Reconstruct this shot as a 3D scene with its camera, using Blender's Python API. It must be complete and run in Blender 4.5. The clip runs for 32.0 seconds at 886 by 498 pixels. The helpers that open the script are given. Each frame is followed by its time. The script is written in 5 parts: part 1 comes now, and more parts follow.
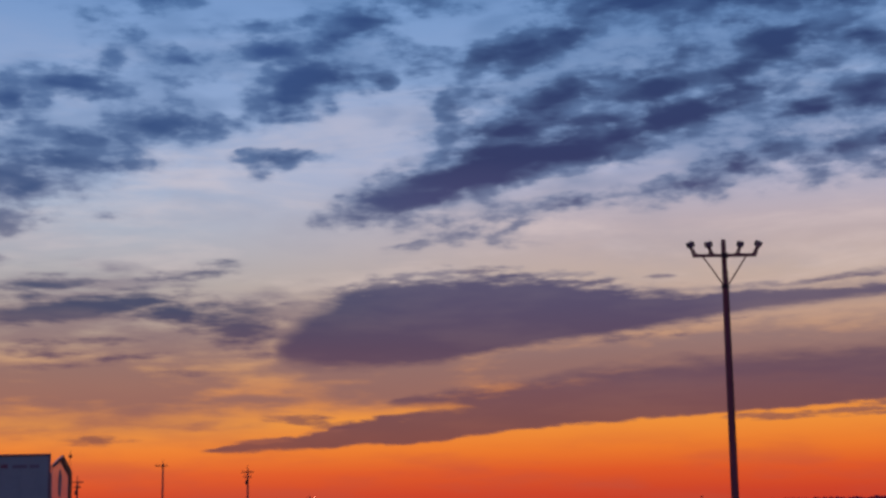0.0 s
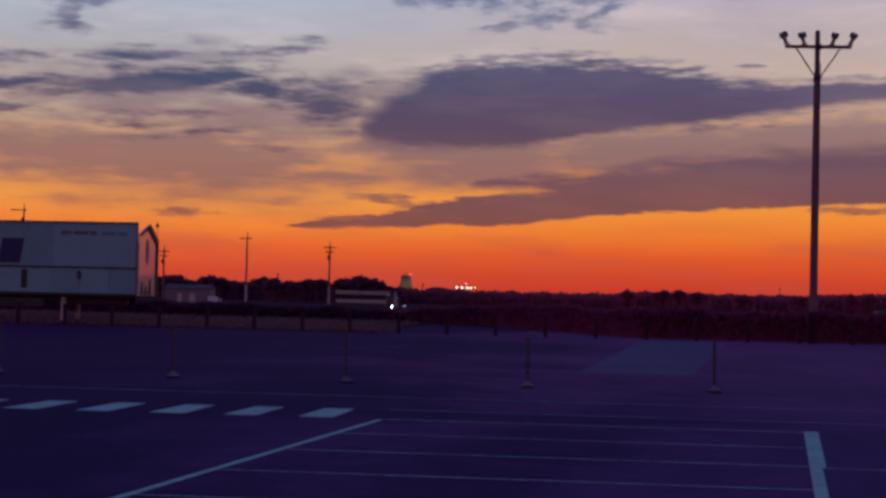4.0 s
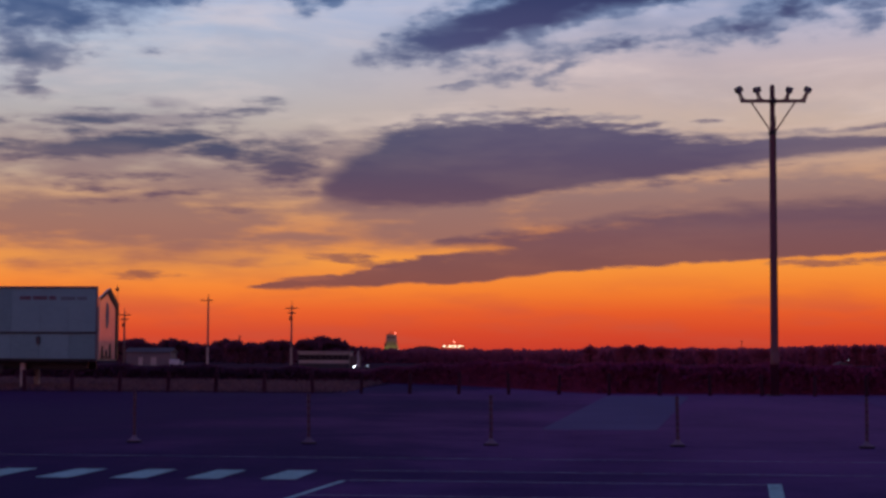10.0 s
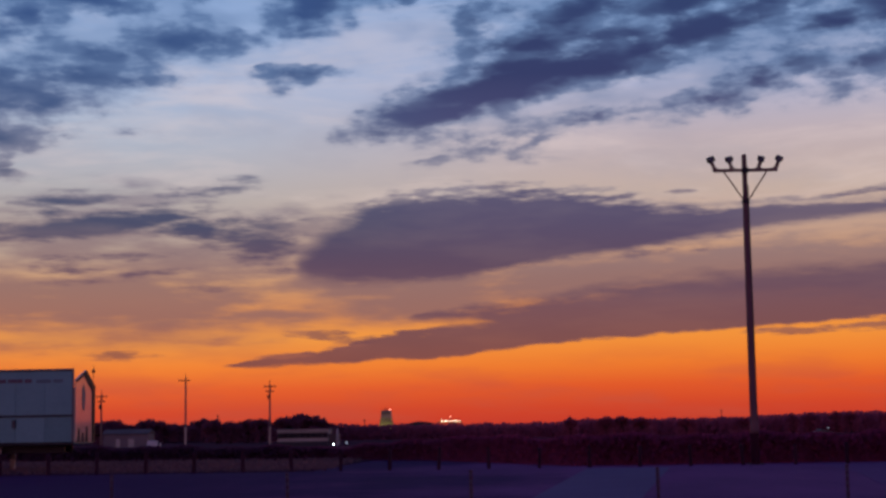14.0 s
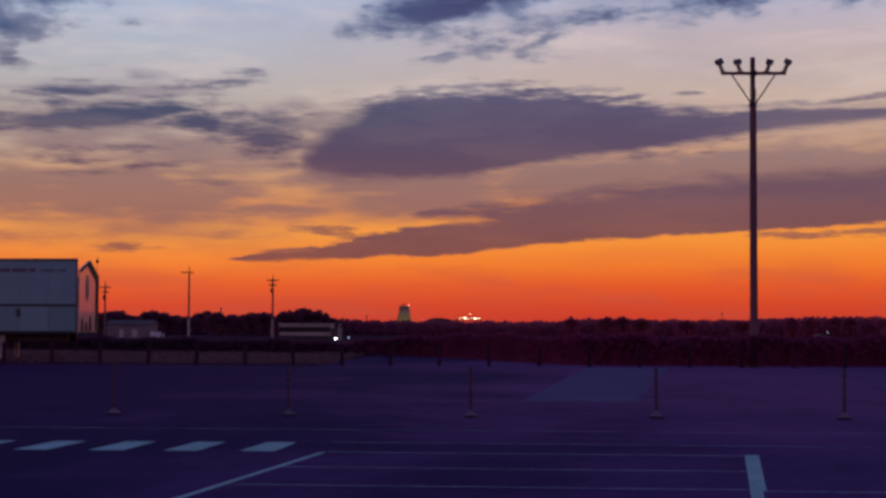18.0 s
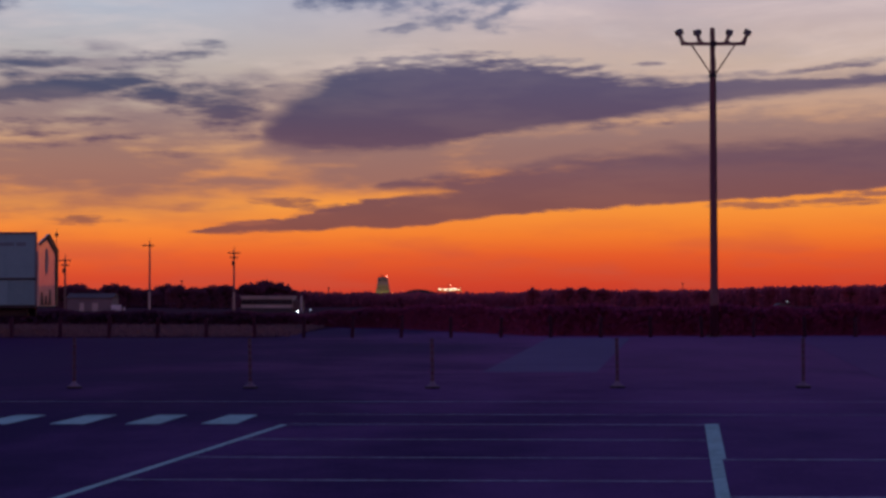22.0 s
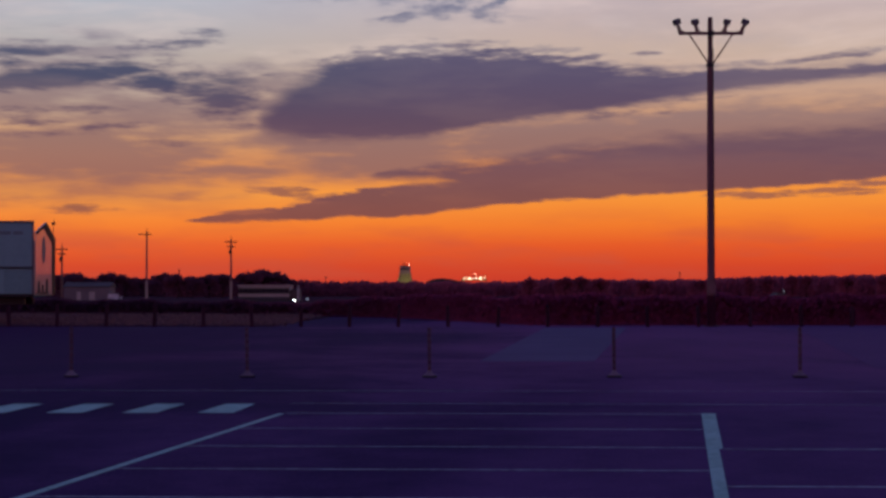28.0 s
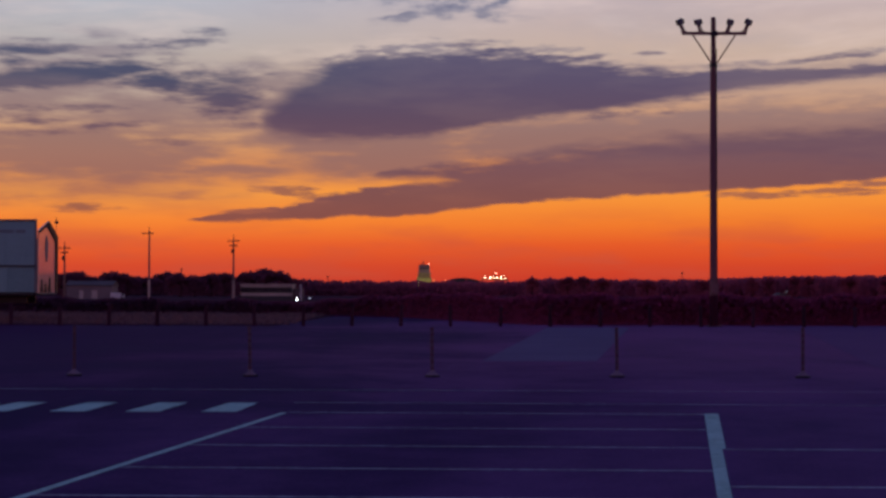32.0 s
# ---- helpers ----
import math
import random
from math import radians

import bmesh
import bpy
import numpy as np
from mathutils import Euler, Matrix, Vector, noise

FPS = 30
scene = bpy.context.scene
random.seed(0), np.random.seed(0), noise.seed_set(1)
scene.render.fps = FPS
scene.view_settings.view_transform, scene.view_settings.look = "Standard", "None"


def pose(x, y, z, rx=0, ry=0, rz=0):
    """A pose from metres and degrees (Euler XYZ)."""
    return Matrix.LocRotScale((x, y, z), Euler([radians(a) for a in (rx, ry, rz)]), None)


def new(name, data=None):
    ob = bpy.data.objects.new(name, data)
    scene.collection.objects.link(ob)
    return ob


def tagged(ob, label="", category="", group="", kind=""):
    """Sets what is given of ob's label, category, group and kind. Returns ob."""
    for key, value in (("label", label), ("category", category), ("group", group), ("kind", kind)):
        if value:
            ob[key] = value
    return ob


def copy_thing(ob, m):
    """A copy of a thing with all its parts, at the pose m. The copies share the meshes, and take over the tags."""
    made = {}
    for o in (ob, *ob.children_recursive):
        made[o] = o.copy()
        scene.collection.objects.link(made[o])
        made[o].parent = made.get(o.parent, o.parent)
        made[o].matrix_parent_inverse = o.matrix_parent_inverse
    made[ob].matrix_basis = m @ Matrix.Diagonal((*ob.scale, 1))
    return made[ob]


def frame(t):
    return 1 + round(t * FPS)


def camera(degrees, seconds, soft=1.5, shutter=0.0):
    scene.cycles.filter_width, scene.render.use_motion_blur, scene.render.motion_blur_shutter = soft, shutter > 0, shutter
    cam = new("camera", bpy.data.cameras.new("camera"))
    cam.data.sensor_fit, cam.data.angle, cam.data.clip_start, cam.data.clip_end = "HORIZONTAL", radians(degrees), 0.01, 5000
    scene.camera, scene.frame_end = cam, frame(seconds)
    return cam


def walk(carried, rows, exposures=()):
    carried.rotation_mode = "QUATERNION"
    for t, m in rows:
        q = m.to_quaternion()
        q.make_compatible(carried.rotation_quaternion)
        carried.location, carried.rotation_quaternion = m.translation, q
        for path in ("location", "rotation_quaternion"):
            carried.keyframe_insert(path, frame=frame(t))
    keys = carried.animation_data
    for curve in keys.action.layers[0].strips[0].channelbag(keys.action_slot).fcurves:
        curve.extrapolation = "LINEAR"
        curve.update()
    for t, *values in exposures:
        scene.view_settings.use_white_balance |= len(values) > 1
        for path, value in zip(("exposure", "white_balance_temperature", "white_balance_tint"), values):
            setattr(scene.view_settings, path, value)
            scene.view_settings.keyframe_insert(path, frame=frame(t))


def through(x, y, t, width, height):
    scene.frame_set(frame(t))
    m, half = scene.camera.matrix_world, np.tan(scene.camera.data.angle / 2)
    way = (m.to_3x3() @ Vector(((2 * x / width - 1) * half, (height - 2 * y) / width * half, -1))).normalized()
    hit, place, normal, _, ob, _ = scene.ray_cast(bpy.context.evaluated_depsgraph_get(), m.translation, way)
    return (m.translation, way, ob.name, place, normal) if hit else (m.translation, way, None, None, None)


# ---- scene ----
EYE = 1.55            # height of the lens over the asphalt
LENS = 31.924

# ---------------------------------------------------------------- camera
cam = camera(LENS, 32.0, soft=3.0, shutter=0.1)
# seconds, yaw to the left, pitch up, lean
PATH = (
    (0, 0.576, 9.701, -0.905), (0.5, 0.459, 10.325, -1.561), (1, 0.78, 10.495, -0.994), (1.5, 1.451, 10.273, -1.259),
    (2, 2.578, 8.348, -0.017), (2.5, 4.14, 5.427, 0.926), (3, 4.377, 3.399, 1.214), (3.5, 4.049, 2.231, 1.336),
    (5.5, 2.434, 1.236, 0.615), (6, 2.071, 1.148, 0.285), (6.5, 2.035, 1.035, 0.064), (7, 2.186, 1.142, -0.171),
    (7.5, 2.245, 1.354, -0.318), (8, 2.124, 1.784, -0.259), (8.5, 1.976, 2.265, -0.103), (9, 1.916, 2.758, -0.039),
    (9.5, 2.061, 3.301, 0.115), (10, 2.248, 3.833, 0.31), (10.5, 1.968, 4.663, 0.236), (11, 1.855, 5.436, -0.316),
    (11.5, 1.762, 6.067, -1.009), (12, 1.967, 6.818, -1.633), (12.5, 1.931, 7.492, -2.006), (13, 1.506, 8.113, -2.041),
    (13.5, 1.148, 8.094, -1.661), (14, 1.364, 6.589, -0.9), (14.5, 1.31, 5.794, -0.286), (16.5, 2.021, 4.474, 0.471),
    (17, 1.953, 4.177, 0.288), (17.5, 1.794, 3.649, 0.188), (18, 1.532, 2.806, 0.269), (18.5, 1.293, 2.206, 0.392),
    (19, 1.055, 1.816, 0.438), (19.5, 0.807, 1.55, 0.276), (20, 0.521, 1.463, 0.036), (20.5, 0.271, 1.523, 0.014),
    (21, 0.196, 1.802, 0.026), (21.5, 0.133, 1.836, -0.001), (22, 0.105, 1.754, -0.073), (22.5, 0.067, 1.616, -0.031),
    (23, 0.051, 1.531, -0.088), (23.5, 0, 1.472, -0.178), (24, 0.109, 1.489, -0.336), (24.5, 0.284, 1.625, -0.421),
    (26.5, 0.541, 1.882, -0.209), (27, 0.348, 1.695, -0.233), (27.5, 0.03, 1.427, -0.153), (28, 0, 1.358, -0),
    (28.5, 0.104, 1.313, -0.075), (29, 0.283, 1.376, -0.231), (29.5, 0.5, 1.329, -0.464), (30, 0.603, 1.274, -0.57),
    (30.5, 0.774, 1.31, -0.466), (31, 0.793, 1.331, -0.321), (31.5, 0.482, 1.312, -0.151), (32, 0.096, 1.34, 0.138),
)


# the hand that holds the camera sways a few centimetres: seconds, metres to the right
SWAY = ((0, -0.06), (7, -0.06), (9, -0.045), (13, -0.03), (18, -0.012), (23, 0.0), (28, -0.004), (32, -0.014))


def aim(t, yaw, pitch, roll):
    x = float(np.interp(t, *zip(*SWAY)))
    return pose(x, 0, EYE, 0, 0, yaw + 0.7 * x) @ pose(0, 0, 0, 90 + pitch) @ pose(0, 0, 0, 0, 0, roll)


# exposure and white balance drift a little: seconds, stops, kelvin, tint
walk(cam, [(t, aim(t, a, b, c)) for t, a, b, c in PATH],
     ((0, -0.10, 6400, 10), (2, -0.10, 6300, 10), (3.5, -0.08, 6220, 10), (7, 0.0, 6400, 10), (9, 0.0, 6580, 10), (11, 0.0, 6480, 10), (13, -0.05, 6400, 10),
      (17, -0.02, 6450, 10), (20, 0.0, 6450, 10), (23, 0.0, 6620, 10), (32, 0.0, 6680, 10)))


# ---------------------------------------------------------------- world: the sky after sunset
def lin(r, g, b):
    """Linear colour from 0..255 sRGB."""
    return tuple(((c / 255 + 0.055) / 1.055) ** 2.4 if c > 10 else c / 255 / 12.92 for c in (r, g, b))


class Nodes:
    """A small writer of node trees."""

    def __init__(self, tree):
        self.tree = tree
        tree.nodes.clear()

    def node(self, kind, ins=(), **props):
        n = self.tree.nodes.new(kind)
        for key, value in props.items():
            setattr(n, key, value)
        for key, value in dict(ins).items():
            sock = n.inputs[key]
            if isinstance(value, bpy.types.NodeSocket):
                self.tree.links.new(value, sock)
            else:
                sock.default_value = value
        return n

    def math(self, op, a, b=0.0, c=0.0, clamp=False):
        return self.node("ShaderNodeMath", {0: a, 1: b, 2: c}, operation=op, use_clamp=clamp).outputs[0]

    def remap(self, v, lo, hi, a=0.0, b=1.0, smooth=True):
        return self.node("ShaderNodeMapRange", {"Value": v, "From Min": lo, "From Max": hi, "To Min": a, "To Max": b},
                         interpolation_type="SMOOTHSTEP" if smooth else "LINEAR").outputs[0]

    def noise(self, vec, scale, detail=4.0, rough=0.55, out="Fac", distortion=0.0):
        return self.node("ShaderNodeTexNoise", {"Vector": vec, "Scale": scale, "Detail": detail, "Roughness": rough,
                                                "Distortion": distortion}).outputs[out]

    def mix(self, fac, a, b):
        n = self.tree.nodes.new("ShaderNodeMix")
        n.data_type = "RGBA"
        for i, value in ((0, fac), (6, a), (7, b)):
            if isinstance(value, bpy.types.NodeSocket):
                self.tree.links.new(value, n.inputs[i])
            else:
                n.inputs[i].default_value = value if i == 0 else (*value, 1.0)[:4]
        return n.outputs[2]

    def ramp(self, v, stops):
        n = self.node("ShaderNodeValToRGB", {"Fac": v})
        e = n.color_ramp.elements
        while len(e) < len(stops):
            e.new(1.0)
        for item, (p, c) in zip(e, stops):
            item.position, item.color = p, (*c, 1.0)
        return n.outputs[0]

    def blobs(self, vec, rows, wide=1.4):
        """The union of soft ellipses: rows of centre u, v, half length, half height (degrees), tilt, weight."""
        total = None
        for u, v, a, b, tilt, w in rows:
            m = self.node("ShaderNodeMapping", {"Vector": vec, "Location": (u, v, 0), "Rotation": (0, 0, radians(tilt)),
                                                "Scale": (a * wide, b * wide, 1)}, vector_type="TEXTURE").outputs[0]
            g = self.node("ShaderNodeTexGradient", {"Vector": m}, gradient_type="SPHERICAL").outputs[1]
            g = self.math("MULTIPLY", g, w)
            total = g if total is None else self.math("MAXIMUM", total, g)
        return total


# clouds: azimuth, elevation, half length, half height (degrees), tilt, weight
FLOCK = (
    (2.78, 16.86, 2.19, 0.46, 8.4, 1.0), (4.1, 17.25, 1.1, 0.42, -1.6, 1.0), (2.22, 16.3, 1.31, 0.29, -1.6, 0.8), (3.17, 18.42, 1.21, 0.21, 10.4, 0.5),
    (7.29, 18.5, 2.76, 0.5, 3.4, 1.05), (5.77, 18.29, 1.32, 0.33, 13.4, 0.9), (10.69, 18.34, 1.98, 0.54, -1.6, 0.95), (12.97, 18.03, 1.32, 0.38, -1.6, 0.7),
    (14.83, 18.14, 1.98, 0.46, -1.6, 0.85), (9.58, 17.48, 1.97, 0.33, -1.6, 0.65), (0.46, 15.18, 1.34, 0.27, -1.6, 0.7), (-0.42, 14.62, 0.52, 0.19, -1.6, 0.6),
    (4.01, 15.09, 1.69, 0.5, 13.4, 1.0), (3.23, 14.5, 1.3, 0.33, 6.4, 0.9),
)
FLOCK_B = (
    (6.28, 15.59, 0.98, 0.29, -1.6, 0.7), (7.54, 15.31, 1.69, 0.54, 6.4, 1.05), (8.43, 14.22, 1.9, 0.5, 8.4, 1.1), (2.13, 13.92, 2.16, 0.42, 3.4, 0.9),
    (5.14, 14.2, 1.73, 0.38, 3.4, 0.9), (10.46, 14.8, 1.21, 0.54, -1.6, 0.85), (6.39, 13.62, 2.04, 0.38, 8.4, 0.95), (3.39, 13.04, 3.01, 0.54, 6.4, 1.2),
    (0.58, 12.3, 2.68, 0.54, 12.4, 1.25), (-1.79, 11.53, 2.03, 0.46, 14.4, 1.1), (-3.29, 11.04, 1.07, 0.29, 8.4, 0.6), (7.61, 16.54, 1.09, 0.33, -1.6, 0.5),
    (8.67, 16.53, 0.98, 0.38, -1.6, 0.65), (12.24, 16.59, 1.86, 0.59, 8.4, 1.0),
)
FLOCK_C = (
    (10.94, 15.79, 1.52, 0.42, 13.4, 0.9), (13.42, 15.78, 1.09, 0.33, -1.6, 0.7), (15.51, 16.47, 1.09, 0.42, -1.6, 0.9), (16.91, 16.42, 1.31, 0.52, -1.6, 0.9),
    (14.56, 17.27, 1.31, 0.25, 8.4, 0.65), (11.73, 15.11, 0.98, 0.21, 8.4, 0.7), (13.53, 14.35, 1.55, 0.38, 10.4, 0.95), (15.36, 14.59, 1.56, 0.5, 10.4, 1.0),
    (17.18, 14.8, 1.51, 0.54, 8.4, 0.9), (11.65, 14.0, 1.51, 0.25, 3.4, 0.6), (9.75, 13.37, 1.51, 0.23, 3.4, 0.5), (12.19, 12.73, 1.97, 0.33, 3.4, 0.72),
    (14.21, 12.67, 1.72, 0.38, 3.4, 0.72), (15.83, 12.89, 1.93, 0.42, 6.4, 0.78),
)
FLOCK_D = (
    (10.51, 12.23, 1.33, 0.33, 6.4, 0.75), (8.82, 11.72, 1.82, 0.33, 12.4, 0.75), (7.33, 11.39, 1.17, 0.25, 3.4, 0.6), (9.31, 11.26, 0.53, 0.13, -1.6, 0.6),
    (13.54, 11.71, 1.92, 0.27, 6.4, 0.42), (15.76, 11.93, 1.71, 0.29, 3.4, 0.45), (3.84, 11.25, 2.03, 0.25, 6.4, 0.6), (2.23, 10.68, 1.28, 0.21, 3.4, 0.5),
    (0.3, 10.01, 1.27, 0.19, 6.4, 0.55), (-1.51, 9.75, 0.85, 0.15, 8.4, 0.45), (-1.39, 10.58, 1.28, 0.25, 3.4, 0.4), (1.98, 9.69, 1.06, 0.13, -1.6, 0.3),
)
PUFFS = (
    (-11.36, 18.92, 1.22, 0.5, -9.6, 1.0), (-13.4, 18.04, 1.32, 0.29, -1.6, 0.4), (-16.3, 18.98, 1.11, 0.42, -1.6, 0.45), (-12.45, 17.17, 1.31, 0.46, -11.6, 0.42),
    (-10.67, 16.41, 1.31, 0.38, -4.6, 0.65), (-12.97, 16.54, 0.76, 0.29, -1.6, 0.5), (-14.19, 15.53, 1.69, 0.42, -5.6, 0.95), (-16.4, 14.9, 0.91, 0.67, -1.6, 0.85),
    (-11.08, 15.68, 1.3, 0.19, -1.6, 0.4), (-10.14, 14.88, 0.65, 0.25, -21.6, 0.6), (-10.97, 14.11, 1.68, 0.52, -1.6, 1.0), (-8.98, 14.45, 0.97, 0.25, -21.6, 0.7),
    (-13.75, 13.48, 1.68, 0.33, -7.6, 0.9), (-16.37, 13.8, 0.86, 0.25, -1.6, 0.6),
)
PUFFS_B = (
    (-16.36, 13.3, 0.75, 0.25, -1.6, 0.65), (-14.54, 12.75, 2.36, 0.46, -1.6, 0.85), (-16.03, 11.76, 1.07, 0.5, -1.6, 0.9), (-14.13, 11.95, 0.86, 0.25, -1.6, 0.35),
    (-12.79, 10.81, 0.68, 0.17, -1.6, 0.4), (-15.21, 10.61, 0.47, 0.1, -1.6, 0.45), (-16.4, 10.58, 0.53, 0.17, -1.6, 0.35), (-7.19, 12.95, 0.97, 0.33, -1.6, 0.8),
    (-6.24, 13.11, 1.07, 0.23, -5.6, 0.7), (-7.41, 12.43, 0.64, 0.21, -1.6, 0.5), (-17.53, 12.55, 1.29, 0.54, 3.4, 0.8), (-17.97, 14.13, 1.29, 0.46, -1.6, 0.7),
    (-18.47, 11.32, 1.28, 0.38, 2.4, 0.7), (-7.38, 17.78, 1.87, 0.27, 3.4, 0.65),
)
PUFFS_C = (
    (-6.08, 17.89, 0.55, 0.29, -1.6, 0.6), (-3.92, 17.93, 1.36, 0.5, -1.6, 0.95), (-4.58, 17.32, 1.31, 0.46, 18.4, 0.85), (-6.85, 16.87, 1.79, 0.38, 3.4, 0.95),
    (-5.68, 15.84, 1.57, 0.59, 8.4, 1.2), (-6.43, 15.22, 1.3, 0.38, 6.4, 0.95), (-6.65, 14.6, 1.47, 0.33, 3.4, 0.75), (-4.17, 15.62, 1.09, 0.21, -21.6, 0.6),
    (-2.98, 15.98, 0.57, 0.33, -1.6, 0.9), (-1.56, 16.52, 1.42, 0.46, -1.6, 0.5), (-2.09, 17.21, 1.1, 0.29, -16.6, 0.6), (-0.79, 16.91, 0.98, 0.21, -1.6, 0.8),
    (-8.87, 15.93, 0.39, 0.15, -1.6, 0.5), (-5.09, 19.12, 1.33, 0.38, -6.6, 0.5),
)
PUFFS_D = (
    (-16.98, 12.01, 2.57, 0.84, 3.3, 0.8), (-15.58, 11.65, 1.92, 0.46, 0.3, 0.62), (-17.33, 10.44, 1.28, 0.42, 0.3, 0.85),
    (-17.5, 9.15, 0.81, 0.19, 0.3, 0.75), (-14.18, 12.47, 1.93, 0.33, 4.3, 0.5), (-17.8, 9.64, 0.55, 0.13, 0.3, 0.6),
    (-2.91, 19.31, 1.33, 0.29, -1.6, 0.8), (-1.18, 18.71, 1.66, 0.38, -6.6, 0.6), (0.81, 19.33, 1.33, 0.17, -1.6, 0.5),
)
WISPS = (
    (-14.14, 7.46, 3.02, 0.32, 6.9, 1.3), (-15.27, 8.31, 1.61, 0.18, 2.9, 0.9), (-15.54, 7.89, 1.21, 0.18, 2.9, 0.6), (-14.99, 8.72, 0.81, 0.1, 1.9, 0.45),
    (-9.94, 8.81, 1.57, 0.22, 6.9, 0.62), (-8.96, 9.24, 0.69, 0.1, 2.9, 0.45), (-10.61, 7.36, 1.4, 0.26, -2.1, 1.05), (-11.38, 7.57, 1.01, 0.14, 1.9, 0.6),
    (-8.21, 6.92, 1.45, 0.66, -8.1, 0.98), (-7.82, 7.55, 1.25, 0.3, 5.9, 0.66), (-9.15, 7.72, 1.29, 0.18, 1.9, 0.5), (-15.07, 6.22, 1.28, 0.16, 1.9, 0.5),
    (-15.1, 5.86, 1.28, 0.2, 1.9, 0.55),
)
WISPS_B = (
    (-19.11, 7.15, 2.32, 0.23, 5.0, 0.9), (-19.7, 8.12, 1.48, 0.19, 3.0, 0.7), (-20.24, 6.18, 1.89, 0.17, 4.0, 0.6),
    (-12.81, 6.32, 1.91, 0.14, 2.9, 0.45), (-12.33, 5.75, 1.52, 0.14, 3.9, 0.5), (-10.31, 5.2, 1.1, 0.14, 3.9, 0.45), (-7.39, 5.87, 0.92, 0.14, -0.1, 0.5),
    (-12.06, 8.19, 1.91, 0.16, 4.9, 0.42), (-7.39, 7.12, 0.8, 0.16, 2.9, 0.4), (-14.13, 5.48, 1.6, 0.12, 2.9, 0.4),
)
FRINGE = (
    (-2.01, 8.7, 0.95, 0.13, 4.9, 0.6), (0.3, 8.87, 1.27, 0.13, 2.9, 0.6), (1.76, 8.7, 1.06, 0.13, -0.1, 0.5), (-3.48, 8.32, 1.06, 0.17, 7.9, 0.5),
    (4.48, 8.38, 1.69, 0.13, -4.1, 0.6), (7.59, 8.47, 0.47, 0.08, -0.1, 0.6), (13.46, 8.13, 1.48, 0.1, 2.9, 0.5), (15.24, 8.3, 1.06, 0.13, 3.9, 0.6),
    (11.26, 8.06, 1.69, 0.1, 1.9, 0.4), (8.2, 6.37, 1.05, 0.08, 2.9, 0.5), (9.63, 6.78, 1.26, 0.08, 4.9, 0.5), (5.93, 6.22, 0.84, 0.08, 4.9, 0.5),
    (-13.08, 2.75, 1.05, 0.13, -0.1, 0.6), (11.23, 3.25, 1.05, 0.08, -0.1, 0.55),
)
FRINGE_B = (
    (-5.87, 3.47, 1.26, 0.13, -2.1, 0.8), (-7.21, 2.73, 0.94, 0.1, 2.9, 0.7), (-4.73, 3.18, 0.94, 0.17, 7.9, 0.7), (11.23, 3.29, 1.26, 0.1, -0.1, 0.8),
    (14.22, 3.41, 2.31, 0.1, 1.9, 0.7), (15.39, 3.63, 1.26, 0.1, 2.9, 0.6), (6.76, 6.38, 1.26, 0.08, 5.9, 0.6),
    (14.8, 3.3, 1.26, 0.08, 1.9, 0.5),
)
BANK_TOP = (
    (-7.05, 6.06), (-6.76, 6.43), (-6.39, 6.8), (-5.77, 7.31), (-5.04, 7.76), (-4.31, 8.12), (-3.27, 8.4), (-2.22, 8.55),
    (-0.96, 8.63), (0.3, 8.65), (1.34, 8.69), (2.81, 8.62), (4.06, 8.44), (5.11, 8.27), (5.94, 8.14), (6.76, 8.02),
    (8.21, 7.89), (9.44, 7.86), (10.66, 7.87), (12.07, 7.85), (13.66, 7.86), (15.97, 7.87),
)
BANK_FOOT = (
    (-7.05, 6.06), (-6.76, 5.73), (-6.18, 5.43), (-5.35, 5.31), (-4.31, 5.3), (-2.85, 5.41), (-0.76, 5.59), (1.34, 5.97),
    (3.43, 6.29), (5.51, 6.51), (7.17, 6.71), (8.61, 6.93), (9.84, 7.09), (11.26, 7.23), (12.66, 7.36), (14.25, 7.47),
    (15.97, 7.56),
)
STREAK_TOP = (
    (-9.56, 2.35), (-9.05, 2.45), (-8.03, 2.65), (-6.59, 2.82), (-5.56, 2.93), (-4.73, 3.22), (-3.48, 3.47), (-2.22, 3.68),
    (-0.97, 3.85), (0.29, 4.1), (2.38, 4.55), (4.47, 4.87), (15.95, 5.48),
)
STREAK_FOOT = (
    (-9.56, 2.35), (-8.03, 2.34), (-6.38, 2.45), (-5.14, 2.43), (-3.89, 2.58), (-2.02, 2.58), (-0.97, 2.64), (0.91, 2.89),
    (2.79, 3.07), (4.46, 3.21), (6.12, 3.26), (7.57, 3.39), (9.61, 3.47), (11.84, 3.57), (13.23, 3.65), (14.61, 3.78),
    (15.94, 3.92),
)
LOBE_TOP = (
    (-2.85, 4.1), (-1.8, 4.37), (-0.55, 4.48), (0.71, 4.56), (1.96, 4.76), (3.64, 5.08), (5.72, 5.34), (7.58, 5.48),
    (9.63, 5.63), (12.65, 5.77), (15.96, 5.84),
)
LOBE_FOOT = (
    (-2.85, 4.1), (-1.81, 4.06), (-0.13, 4.0), (1.12, 3.64), (4.46, 3.52), (15.94, 4.28),
)
DECK = (
    (9.0, 16.6, 8.5, 3.0, 10, 1.2), (3.6, 13.4, 6.5, 1.9, 14, 0.9), (-4.6, 16.8, 4.0, 2.6, 20, 0.75), (-13.8, 14.2, 5.0, 2.2, 8, 0.75),
    (11.5, 13.6, 6.0, 1.5, 10, 1.0), (-11.0, 17.6, 4.0, 1.6, 4, 0.5), (-16.5, 12.2, 3.6, 1.2, 6, 0.7), (1.5, 19.4, 4.0, 0.9, 8, 0.4),
)
